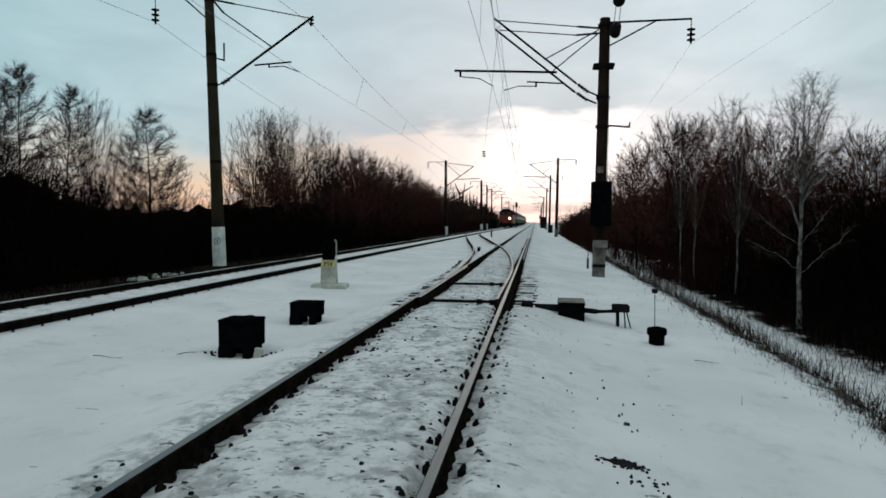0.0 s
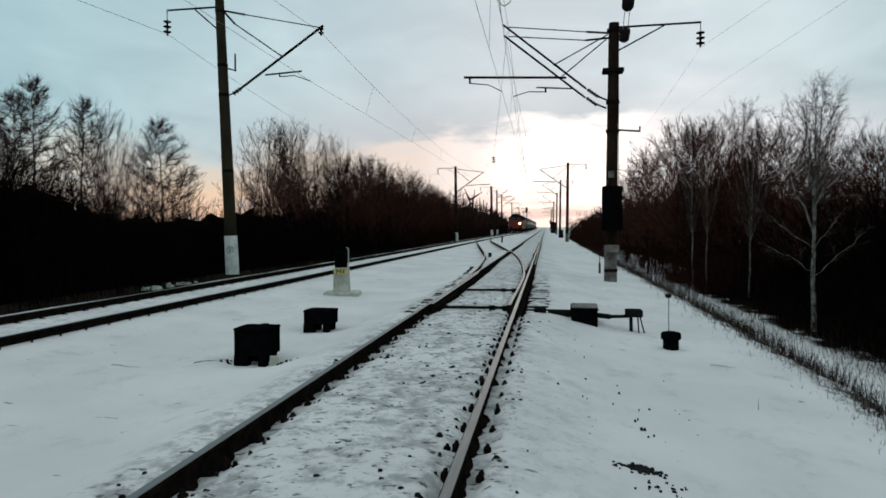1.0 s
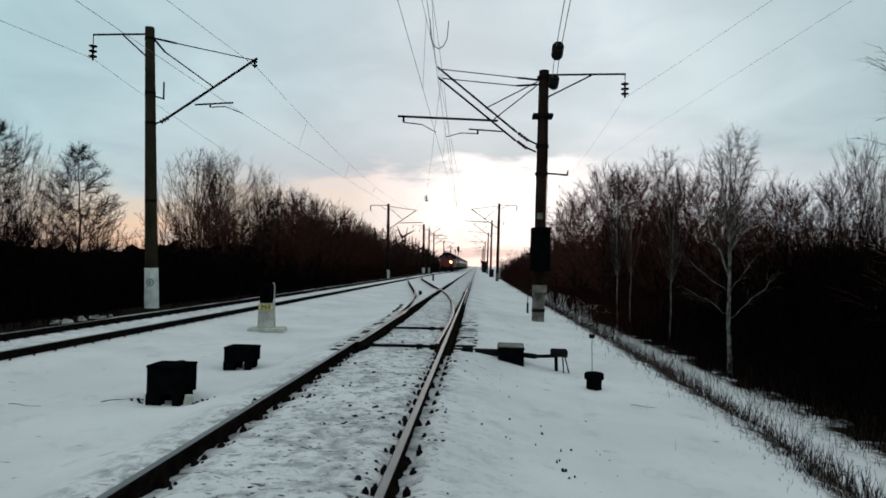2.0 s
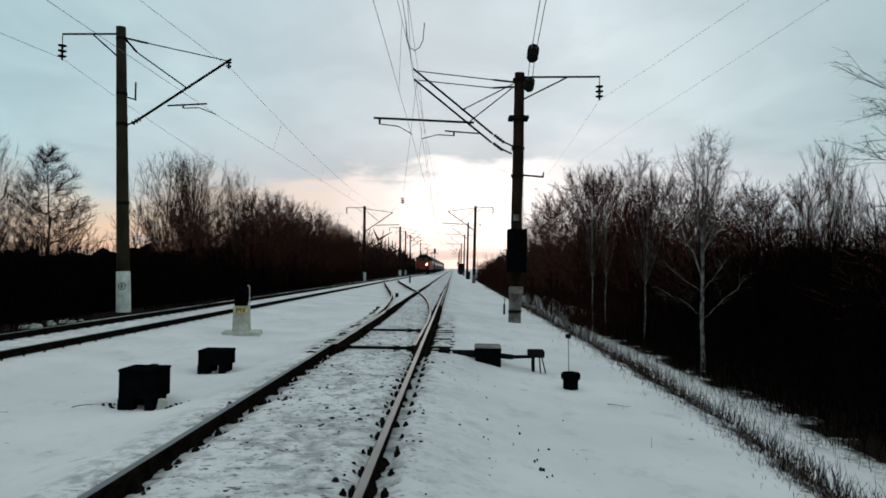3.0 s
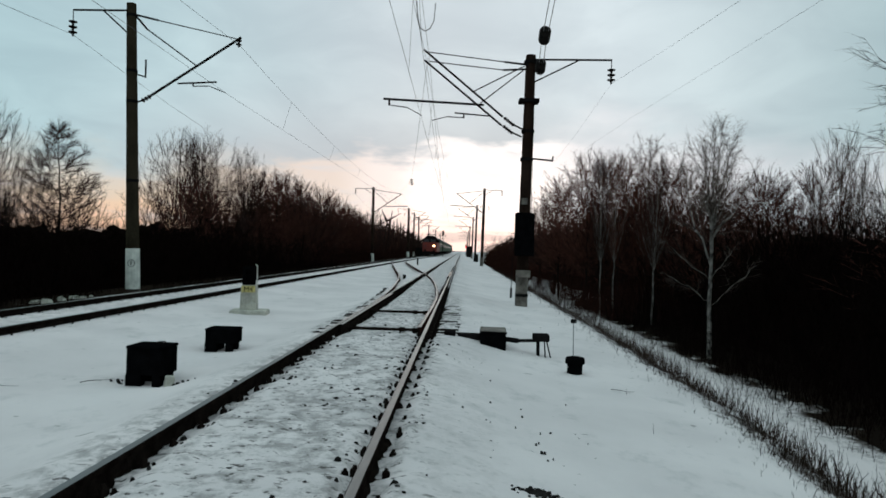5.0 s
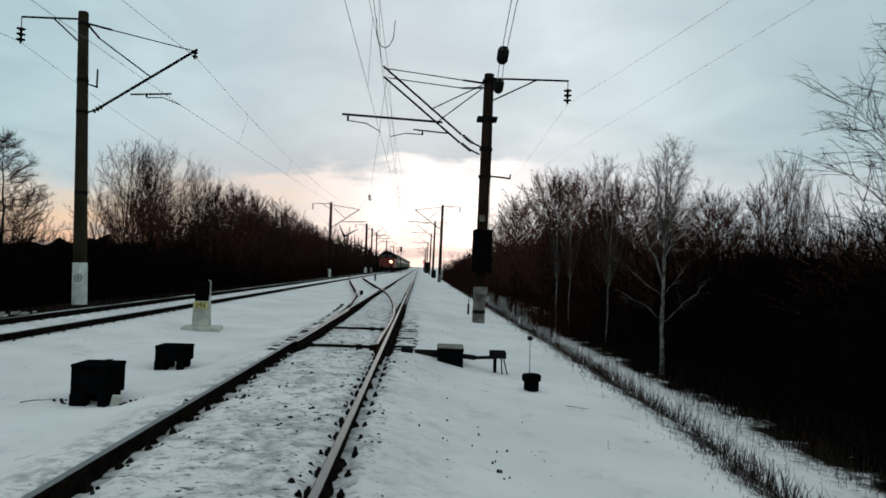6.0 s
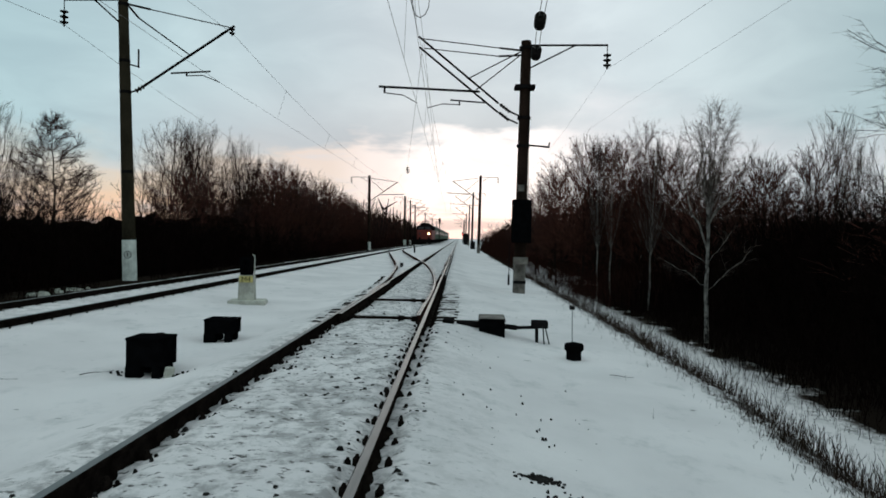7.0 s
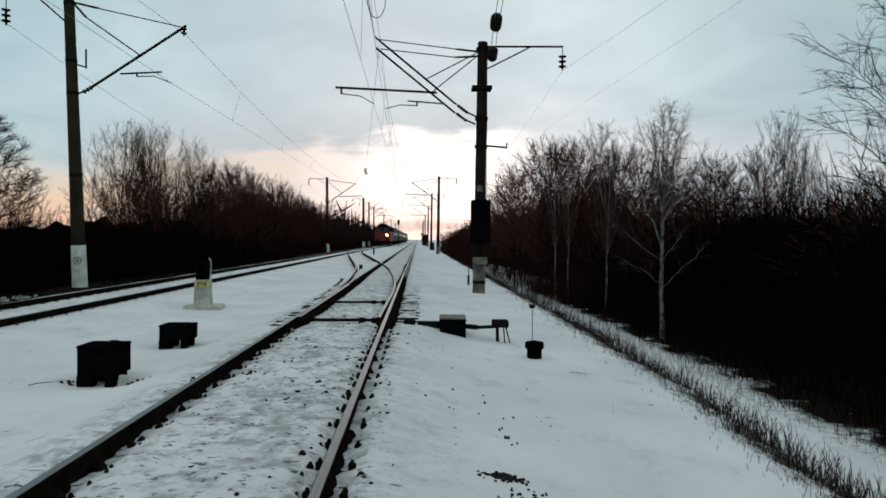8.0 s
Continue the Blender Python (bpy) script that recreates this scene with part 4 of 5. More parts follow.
# ---------------------------------------------------------------- the train on the second track
def bogie(e, y, n=2):
    bm = bmesh.new()
    box(bm, (-1.2, y - 1.8, 0.35), (1.2, y + 1.8, 0.95), 0.08)
    b = part("bogie", bm, LOCO_DARK, e)
    for wy in ((y - 1.2, y + 1.2) if n == 2 else (y - 1.5, y, y + 1.5)):
        for sx in (-1, 1):
            bm = bmesh.new()
            rod(bm, (sx * 0.74, wy, 0.5), (sx * 0.88, wy, 0.5), 0.5, n=16)
            part("wheel", bm, RUST, b)


def loco():
    """Nose at y = 0, facing smaller y; rail top at z = 0."""
    e = empty("locomotive", pose(SECOND, 160, SECOND_Z), "orange-red locomotive with a dark roof and one lit lamp", "locomotive")
    bm = bmesh.new()
    box(bm, (-1.66, 0.25, 0.95), (1.66, 17.0, 3.0), 0.12)
    for v in bm.verts:
        if v.co.y < 1.0:
            v.co.x *= 0.93
    part("body", bm, LOCO_RED, e)
    bm = bmesh.new()
    box(bm, (-1.64, 0.45, 3.0), (1.64, 16.9, 3.85), 0.25)
    part("cab_band", bm, LOCO_DARK, e)
    bm = bmesh.new()
    box(bm, (-1.15, 0.9, 3.8), (1.15, 16.4, 4.25), 0.2)
    roof = part("roof", bm, LOCO_DARK, e)
    bm = bmesh.new()
    box(bm, (-0.9, 3.0, 4.0), (0.9, 3.1, 4.5), 0.02)
    rod(bm, (-0.8, 2.6, 4.1), (-0.5, 4.2, 4.8), 0.05, n=6)
    rod(bm, (0.8, 2.6, 4.1), (0.5, 4.2, 4.8), 0.05, n=6)
    rod(bm, (-0.9, 4.2, 4.8), (0.9, 4.2, 4.8), 0.06, n=6)
    part("roof_gear", bm, LOCO_DARK, roof)
    bm = bmesh.new()
    box(bm, (-0.12, 1.4, 4.1), (0.12, 1.9, 4.6), 0.03)
    part("horn", bm, LOCO_DARK, roof)
    for sx in (-1, 1):
        bm = bmesh.new()
        box(bm, (sx * 0.72 - 0.55, 0.40, 3.1), (sx * 0.72 + 0.55, 0.47, 3.6), 0.03)
        part("windscreen", bm, GLASS, e)
        bm = bmesh.new()
        lathe(bm, (sx * 0.95, 0.2, 1.25), (0, -1, 0), [(0, .12), (.35, .12), (.36, .24), (.42, .24)], 12)
        part("buffer", bm, LOCO_DARK, e)
    bm = bmesh.new()
    lathe(bm, (0.92, 0.30, 2.2), (0, -1, 0), [(0, .20), (.08, .22), (.13, .18), (.15, .08)], 14)
    part("headlamp", bm, LAMP, e, "lit warm headlamp")
    bm = bmesh.new()
    lathe(bm, (-0.92, 0.30, 2.2), (0, -1, 0), [(0, .17), (.08, .18), (.12, .12)], 14)
    part("headlamp", bm, GLASS, e, "unlit headlamp")
    bm = bmesh.new()
    box(bm, (-1.4, 0.1, 0.35), (1.4, 0.5, 1.05), 0.08)
    part("plough", bm, LOCO_DARK, e)
    bogie(e, 4.2, 3)
    bogie(e, 13, 3)
    for k in range(5):
        for sx in (-1, 1):
            bm = bmesh.new()
            box(bm, (sx * 1.50 - 0.03, 3.2 + k * 2.6, 2.2), (sx * 1.50 + 0.03, 4.3 + k * 2.6, 2.8), 0.02)
            part("side_window", bm, GLASS, e)
    return e


def coach():
    e = empty("passenger_coach", pose(SECOND, 200, SECOND_Z), "dull green passenger coach with a grey roof and dark windows", "railway coach", "coaches of the train")
    bm = bmesh.new()
    box(bm, (-1.53, 0.2, 1.0), (1.53, 23.8, 3.45), 0.1)
    part("body", bm, COACH_GREEN, e)
    bm = bmesh.new()
    box(bm, (-1.46, 0.25, 3.40), (1.46, 23.75, 4.15), 0.36)
    part("roof", bm, COACH_ROOF, e)
    for k in range(10):
        for sx in (-1, 1):
            bm = bmesh.new()
            box(bm, (sx * 1.53 - 0.03, 1.7 + k * 2.1, 2.2), (sx * 1.53 + 0.03, 2.9 + k * 2.1, 3.0), 0.02)
            part("window", bm, GLASS, e)
    bogie(e, 3.2)
    bogie(e, 20.8)
    return e


train = [(loco(), 0.0)]
first = coach()
train.append((first, 17.6))
for k in range(1, 9):
    train.append((copy_thing(first, pose(SECOND, 200 + 24.2 * k, SECOND_Z)), 17.6 + 24.2 * k))


# ---------------------------------------------------------------- bare trees
def bezier(a, c, b, steps, rng, wob):
    pts = []
    for i in range(steps + 1):
        t = i / steps
        p = a * (1 - t) ** 2 + c * (2 * t * (1 - t)) + b * t ** 2
        if 0 < i < steps:
            p = p + Vector((rng.gauss(0, wob), rng.gauss(0, wob), rng.gauss(0, wob)))
        pts.append(p)
    return pts


def along(pts, g):
    g = min(0.9999, max(0.0, g)) * (len(pts) - 1)
    k = int(g)
    return pts[k].lerp(pts[k + 1], g - k), (pts[k + 1] - pts[k]).normalized()


def taper(pts, r0, r1, out):
    n = len(pts) - 1
    for i in range(n):
        out.append((pts[i], pts[i + 1], r0 + (r1 - r0) * i / n, r0 + (r1 - r0) * (i + 1) / n))


# crown's foot, widest radius (of the height), steepness of the limbs, limbs, branches, twigs, droop, length of the twigs, radius of the twigs
FORMS = {"alder": (.20, .27, .60, 130, 8, 8, .06, .040, .0095), "vase": (.36, .24, 2.3, 70, 10, 7, .22, .052, .0072),
         "round": (.32, .28, 1.35, 76, 8, 7, .12, .052, .0095), "birch": (.40, .20, 2.0, 60, 10, 9, -.45, .044, .0060),
         "spread": (.22, .33, 1.3, 90, 14, 9, -.30, .040, .0066), "fill": (.34, .30, 1.2, 32, 6, 4, .06, .08, .015)}


def crown_radius(form, u):
    if form == "alder":
        return (1 - u * u) ** .75 * (.6 + .4 * smooth_step(0, .2, u)) + .03
    if form in ("vase", "birch"):
        return (.35 + .65 * u / .55) if u < .55 else math.sqrt(max(.02, 1 - ((u - .55) / .46) ** 2))
    return math.sqrt(max(.03, 1 - ((u - .45) / .56) ** 2))


def grow(rng, H, form, leaders=()):
    """A bare tree: trunk and limb tubes, and twig tubes. leaders: explicit limbs (start height, end x, y, z, bow)."""
    foot, wide, steep, n1, n2, n3, droop, tl, tr = FORMS[form]
    wood, twigs = [], []
    r0 = H * (.0125 if form != "birch" else .0115)
    lean = Vector((rng.gauss(0, .025) * H, rng.gauss(0, .025) * H, 0))
    if leaders:
        lean *= 0.0
    top = H * (.97 if form in ("alder", "birch") else .80)
    bow = .004 if leaders else .012
    trunk = bezier(Vector((0, 0, -.4)), Vector((rng.gauss(0, bow) * H, rng.gauss(0, bow) * H, top * .5)), lean + Vector((0, 0, top)), 12, rng, bow * .4 * H)
    taper(trunk, r0, r0 * .08, wood)
    limbs = []
    for h, ex, ey, ez, bend in leaders:
        p, _ = along(trunk, (h + .4) / (top + .4))
        e = Vector((ex, ey, ez))
        c = p.lerp(e, .5) + Vector((ex * bend, ey * bend, -.35 * abs(ex) * bend))
        pts = bezier(p, c, e, 8, rng, .05)
        taper(pts, r0 * (.40 if ez > 6 else .12), .008, wood)
        limbs.append((pts, (e - p).length, int((e - p).length * (9 if ez > 6 else 2.6))))
    n1, foot = (22, .58) if leaders else (n1, foot)
    for i in range(n1):
        u = ((i + rng.random()) / n1) ** (1.25 if form == "alder" else .85)
        a = i * 2.399 + rng.uniform(-.5, .5)
        R = H * wide * crown_radius(form, u) * (rng.uniform(.80, 1.05) if rng.random() < .55 else rng.uniform(.35, .85))
        if leaders:
            R *= .62
        he = H * (foot + (1 - foot) * u)
        hs = max(H * foot * .8, he - steep * R * rng.uniform(.75, 1.15))
        hs = min(hs, top * .97)
        p, _ = along(trunk, (hs + .4) / (top + .4))
        out = Vector((math.cos(a), math.sin(a), 0))
        e = p + out * R
        e.z = he
        if form == "alder":
            c = p + out * R * .6 + Vector((0, 0, (he - hs) * .15))
        elif form == "spread":
            c = p + out * R * .5 + Vector((0, 0, (he - hs) * .85))
        else:
            c = p + out * R * .55 + Vector((0, 0, (he - hs) * .38))
        pts = bezier(p, c, e, 5, rng, .012 * R + .01)
        taper(pts, max(.009, r0 * .20 * (1.12 - u)), .009, wood)
        limbs.append((pts, (e - p).length, n2))
    for pts, length, count in limbs:
        for j in range(count):
            g = 0.16 + 0.84 * (j + rng.random()) / count
            p, d = along(pts, g)
            flat = .35 if form == "alder" else 1.0
            spread = .8 - .35 * g
            side = Vector((rng.gauss(0, spread), rng.gauss(0, spread), rng.gauss(.18, .45) * flat))
            d2 = (d + side).normalized()
            L2 = (length * .30 + H * .030) * (1.15 - .5 * g) * rng.uniform(.55, 1.2)
            m = p + d2 * L2 * .55
            q = m + (d2 + Vector((rng.gauss(0, .25), rng.gauss(0, .25), droop * .35 + rng.gauss(0, .2) * flat))).normalized() * L2 * .5
            twigs += [(p, m, tr * 1.15, tr), (m, q, tr, tr * .6)]
            for _ in range(n3):
                f = rng.random() ** .8
                b = p.lerp(m, f * 2) if f < .5 else m.lerp(q, f * 2 - 1)
                d3 = (d2 * .9 + Vector((rng.gauss(0, .48), rng.gauss(0, .48), rng.gauss(droop, .34)))).normalized()
                twigs.append((b, b + d3 * H * tl * rng.uniform(.5, 1.3), tr * .8, 0))
    return wood, twigs


TREE_LABELS = {"birch": "bare birch with pale bark and drooping twigs", "alder": "bare dark alder with fine twigs", "spread": "large bare dark tree with wide drooping limbs",
               "vase": "bare upright tree with fanned twigs", "round": "bare red-brown tree with a rounded crown", "fill": "bare dark broadleaved tree among scrub"}
# main fork and limbs of the lone birch
LONE = ((4.3, -1.5, .3, 9.3, .10), (6.4, .35, .1, 10.9, .05), (5.6, 1.75, -.3, 8.9, .12), (6.0, -.4, .6, 10.2, .05), (5.9, .9, .4, 10.1, .08), (4.9, -.7, -.8, 9.6, .10),
        (3.6, -2.4, .2, 5.6, -.04), (3.7, 1.25, .3, 5.4, .03), (2.4, 1.95, -.4, 4.5, -.02), (2.7, -1.9, .5, 3.9, -.04))
VARIANTS = {}
KINDS = [("lone", "birch", 11.3, BIRCH, TWIG_PALE, LONE), ("alder_a", "alder", 9.0, BARK, TWIG, ()), ("alder_b", "alder", 9.0, BARK, TWIG, ()), ("alder_c", "alder", 9.0, BARK, TWIG, ()),
         ("vase_a", "vase", 9.5, BARK, TWIG, ()), ("vase_b", "vase", 9.5, BARK, TWIG, ()), ("round_a", "round", 9.0, BARK, TWIG_RED, ()), ("round_b", "round", 9.0, BARK, TWIG_RED, ()), ("round_c", "round", 9.0, BARK, TWIG, ()),
         ("birch_a", "birch", 10.0, BIRCH, TWIG_RED, ()), ("birch_b", "birch", 10.0, BIRCH, TWIG, ()), ("spread", "spread", 12.0, BARK, TWIG, ()),
         ("fill_a", "fill", 9.0, BARK, TWIG_RED, ()), ("fill_b", "fill", 9.0, BARK, TWIG_RED, ()), ("fill_c", "fill", 9.0, BARK, TWIG, ()), ("pale", "vase", 9.5, BARK, TWIG_PALE, ())]
for i, (key, form, H, bark, twig, leaders) in enumerate(KINDS):
    w, t = grow(random.Random(140 + i), H, form, leaders)
    meshes = []
    for nm, segs, n, mt in (("trunk", w, 5 if bark is BIRCH else 3, bark), ("crown", t, 3, twig)):
        v, f = tubes(segs, n)
        me = bpy.data.meshes.new(nm)
        me.from_pydata([tuple(c) for c in v], [], f)
        me.materials.append(mt)
        me.update()
        meshes.append(me)
    VARIANTS[key] = (form, H, meshes)


def tree(variant, x, y, height, yaw, group, label="", wide=1.0):
    form, H, meshes = VARIANTS[variant]
    s = height / H
    e = empty("tree", Matrix.Translation((x, y, terrain(x, y))) @ Matrix.Rotation(yaw, 4, "Z") @ Matrix.Diagonal((s * wide, s * wide, s, 1)), label or TREE_LABELS[form], "tree", group)
    for me in meshes:
        o = new(me.name.split(".")[0], me)
        o.parent = e


rng = random.Random(77)
# trees that stand out along the second track: kind, x, y, top, width
for v, x, y, top, wide in (("alder_a", -29.6, 36, 10.1, .9), ("alder_b", -31.9, 37, 9.6, .9), ("alder_c", -27.6, 37, 9.1, .85), ("vase_b", -25.5, 37, 8.4, .7), ("alder_b", -24.4, 41, 8.3, 1.15),
                           ("birch_b", -25.9, 41, 6.8, .8), ("vase_a", -25.6, 60, 11.0, 1.0), ("vase_b", -22.7, 60, 11.0, 1.0), ("vase_a", -24.4, 63, 9.6, .8), ("vase_b", -19.2, 60, 9.6, .7),
                           ("round_c", -20.8, 68, 8.9, .9), ("round_a", -18.2, 66, 8.4, .9), ("round_b", -19.0, 72, 9.0, .95), ("round_c", -18.1, 76, 8.9, .9), ("round_a", -17.0, 82, 8.6, 1.0), ("round_b", -17.2, 90, 8.2, 1.1), ("round_a", -16.6, 99, 7.4, 1.1),
                           ("fill_c", -26.6, 46, 6.0, 1.0), ("fill_a", -22.6, 48, 5.8, 1.0), ("fill_b", -21.2, 52, 6.2, 1.0), ("round_c", -35.6, 40, 8.4, 1.0), ("round_a", -22.4, 57, 6.4, 1.0)):
    tree(v, x, y, top - terrain(x, y), rng.uniform(0, 6.28), "trees beside the line", "", wide)
tree("lone", 10.9, 30.0, 10.35, 0.0, "birches on the slope", "tall bare birch with pale forked trunk and drooping twigs")
# below the embankment
for v, x, y, top, wide in (("spread", 16.7, 20.0, 10.2, 1.05), ("fill_a", 16.0, 21.5, 3.5, 1.3), ("fill_c", 17.6, 23.5, 4.0, 1.2), ("fill_b", 16.6, 25.5, 3.2, 1.3), ("fill_c", 18.8, 21.0, 4.2, 1.3), ("fill_a", 19.0, 27.5, 3.9, 1.2), ("pale", 20.6, 38, 8.4, .62), ("pale", 23.2, 40, 7.2, .6),
                           ("round_a", 10.2, 56, 9.5, .95), ("round_c", 11.9, 58, 9.9, .95), ("round_b", 13.2, 56, 9.6, .9), ("birch_a", 13.9, 52, 10.2, .75), ("round_a", 14.6, 50, 8.2, 1.0), ("round_b", 15.6, 48, 7.6, 1.0),
                           ("round_a", 17.3, 45, 6.9, 1.0), ("round_b", 18.2, 41, 6.4, 1.0), ("round_a", 15.9, 36, 5.8, .9), ("round_b", 16.9, 33, 5.9, .9), ("birch_b", 10.2, 50, 8.4, .5), ("birch_a", 11.1, 50, 8.6, .5),
                           ("round_b", 9.4, 66, 8.6, 1.0), ("round_a", 10.2, 74, 8.6, 1.0), ("round_c", 9.6, 84, 7.6, 1.0), ("birch_b", 12.3, 44, 7.6, .6)):
    tree(v, x, y, top - terrain(x, y), rng.uniform(0, 6.28), "birches on the slope", "", wide)
FILL = ("fill_a", "fill_b", "fill_c")
y = 54.0
while y < 175:
    for x0, hh in ((-16.5, 7.3), (-19.0, 7.8), (-22.0, 8.4), (-26, 8.8)):
        if y > 100:
            x0 *= 0.92
        x, yy = x0 + rng.gauss(0, .9), y + rng.uniform(-1, 1)
        if yy < 67 and x < -20:
            continue
        tree(rng.choice(FILL), x, yy, (hh * rng.uniform(.72, 1.1)) * (0.56 + 0.44 * smooth_step(58, 76, y) - 0.12 * smooth_step(84, 115, y)) + 2.0, rng.uniform(0, 6.28), "woods beside the line")
    y += 3.6 if y < 105 else 9
y = 50.0
while y < 215:
    for x0, hh in ((11.5, 9.0), (14.0, 10.4), (17.0, 11.2), (21, 11.5)):
        x, yy = x0 + rng.gauss(0, .9), y + rng.uniform(-1.2, 1.2)
        fall = 1.0 - 0.32 * smooth_step(75, 120, y)
        tree(rng.choice(FILL), x, yy, hh * fall * rng.uniform(.75, 1.06) * (1 - .36 * smooth_step(.25, .36, x / yy)), rng.uniform(0, 6.28), "woods below the embankment")
    y += 3.8 if y < 80 else 9 if y < 135 else 13
for k in range(30):
    y = rng.uniform(24, 48)
    x = rng.uniform(14, 24) + (46 - y) * 0.05
    if x / y > .5:
        continue
    tree(rng.choice(FILL), x, y, rng.uniform(5.6, 7.0) + 1.2 * smooth_step(29, 34, y), rng.uniform(0, 6.28), "woods below the embankment")


# ---------------------------------------------------------------- scrub, thickets and dead grass
def thicket(name, label, spots, mat, cat="scrub"):
    """spots: rows of (x, y, z, height, stems)."""
    segs = []
    for x, y, z, h, stems in spots:
        for _ in range(stems):
            p = Vector((x + rng.gauss(0, .25), y + rng.gauss(0, .25), z - .1))
            d = Vector((rng.gauss(0, .22), rng.gauss(0, .22), 1)).normalized()
            L1 = h * rng.uniform(.6, 1.1)
            m = p + d * L1 * .5
            d2 = (d + Vector((rng.gauss(0, .2), rng.gauss(0, .2), 0))).normalized()
            q = m + d2 * L1 * .5
            r = (.0035 if mat is GRASS else .006) + .0035 * h
            segs += [(p, m, r, r * .7), (m, q, r * .7, r * .3)]
            for _ in range(int(2.5 + .5 * h)):
                f = rng.uniform(.25, 1)
                b = p.lerp(m, f * 2) if f < .5 else m.lerp(q, f * 2 - 1)
                dd = (d + Vector((rng.gauss(0, .7), rng.gauss(0, .7), rng.gauss(.2, .4)))).normalized()
                segs.append((b, b + dd * h * rng.uniform(.12, .30), r * .55, 0))
    v, f = tubes(segs, 3)
    return tagged(link_mesh(name, v, f, mat), label, cat, kind="stuff")


def between(v, rows):
    """Straight-line steps through rows of (at, value)."""
    if v <= rows[0][0]:
        return rows[0][1]
    for (a, p), (b, q) in zip(rows, rows[1:]):
        if v <= b:
            return p + (q - p) * (v - a) / (b - a)
    return rows[-1][1]


LEFT_TOP = [(20, 6.7), (24, 6.1), (28, 5.1), (33, 4.4), (36, 4.2), (44, 4.5), (56, 4.9), (68, 5.6), (120, 6.2)]
RIGHT_TOP = [(18, 6.8), (22, 6.7), (25.5, 5.7), (29, 6.1), (32, 6.9), (38, 6.9), (46, 6.4), (70, 6.0)]

spots = []
for _ in range(1000):
    y = 6 + 49 * rng.random()
    x = second_axis(y) - 3.6 - 9 * rng.random() ** 1.1
    if 15 < y < 24 and abs(x / y + .484) < .04:
        continue
    h = rng.uniform(1.6, 3.2) + 1.6 * smooth_step(-12, -16, x)
    spots.append((x, y, terrain(x, y), max(.8, h), 3))
for _ in range(1250):
    y = 14 + 46 * rng.random()
    x = -18.2 - 6 * rng.random()
    spots.append((x, y, terrain(x, y), between(y, LEFT_TOP) * min(1.0, rng.uniform(.7, 1.02)) * (1 + .2 * noise2(x, y, .25, 17)), 3))
for _ in range(380):
    y = 15 + 16 * rng.random()
    x = -18.6 - 4 * rng.random()
    spots.append((x, y, terrain(x, y), between(y, LEFT_TOP) * rng.uniform(.75, 1.0), 3))
# low brush at the foot of the second track
for _ in range(900):
    y = 5 + 55 * rng.random()
    x = second_axis(y) - 2.1 - 2.6 * rng.random()
    # clear round the mast's foot
    if 17 < y < 24 and abs(x / y + .484) < .035:
        continue
    spots.append((x, y, terrain(x, y), rng.uniform(.2, .9) * smooth_step(-1.7, -3.2, x - second_axis(y)) + .12, 4))
thicket("thicket", "dark leafless thicket along the second track", spots, SCRUB_SHADE)
spots = []
for _ in range(900):
    y = 52 + 110 * rng.random() ** 1.2
    x = second_axis(y) - 3.8 - 9 * rng.random() ** 1.2
    spots.append((x, y, terrain(x, y), rng.uniform(1.2, 3.4), 3))
thicket("thicket", "reddish brown leafless brush along the second track", spots, SCRUB_RED)
spots = []
for _ in range(1100):
    y = 8 + 44 * rng.random() ** 1.2
    x = 10.2 + 9 * rng.random() ** 1.3 + 0.8 * noise2(0, y, .3, 4)
    h = rng.uniform(1.0, 2.6) + 2.8 * smooth_step(11.0, 15, x)
    spots.append((x, y, terrain(x, y), h, 3))
for _ in range(1150):
    y = 12 + 40 * rng.random()
    x = 14.2 + 7 * rng.random()
    spots.append((x, y, terrain(x, y), between(y, RIGHT_TOP) * rng.uniform(.75, 1.05), 3))
for _ in range(520):
    y = 15 + 17 * rng.random()
    x = 14.6 + 6 * rng.random()
    spots.append((x, y, terrain(x, y), between(y, RIGHT_TOP) * rng.uniform(.85, 1.12), 3))
# low brush over the floor of the woods
for _ in range(1300):
    y = 6 + 40 * rng.random()
    x = 9.6 + 4.2 * rng.random() + 0.5 * noise2(0, y, .4, 4)
    spots.append((x, y, terrain(x, y), rng.uniform(.15, .8), 4))
thicket("thicket", "dark leafless thicket below the embankment", spots, SCRUB_SHADE)
spots = []
for _ in range(1000):
    y = 44 + 100 * rng.random() ** 1.3
    x = 8.6 + 9 * rng.random() ** 1.3
    spots.append((x, y, terrain(x, y), rng.uniform(1.2, 3.4) + 2 * smooth_step(10, 14, x), 3))
# weeds and bushes on the far shoulder
for _ in range(700):
    y = 36 + 100 * rng.random()
    x = 4.2 + 1.9 * rng.random() ** 1.3
    spots.append((x, y, terrain(x, y), rng.uniform(.25, .8) * (1 + 1.3 * smooth_step(50, 75, y)), 4))
for _ in range(800):
    y = 105 + 170 * rng.random()
    x = 6.2 + 11 * rng.random() ** 1.2 + (y - 105) * .02
    spots.append((x, y, terrain(x, y), rng.uniform(4.2, 7.4), 3))
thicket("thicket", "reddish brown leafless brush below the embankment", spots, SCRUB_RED)


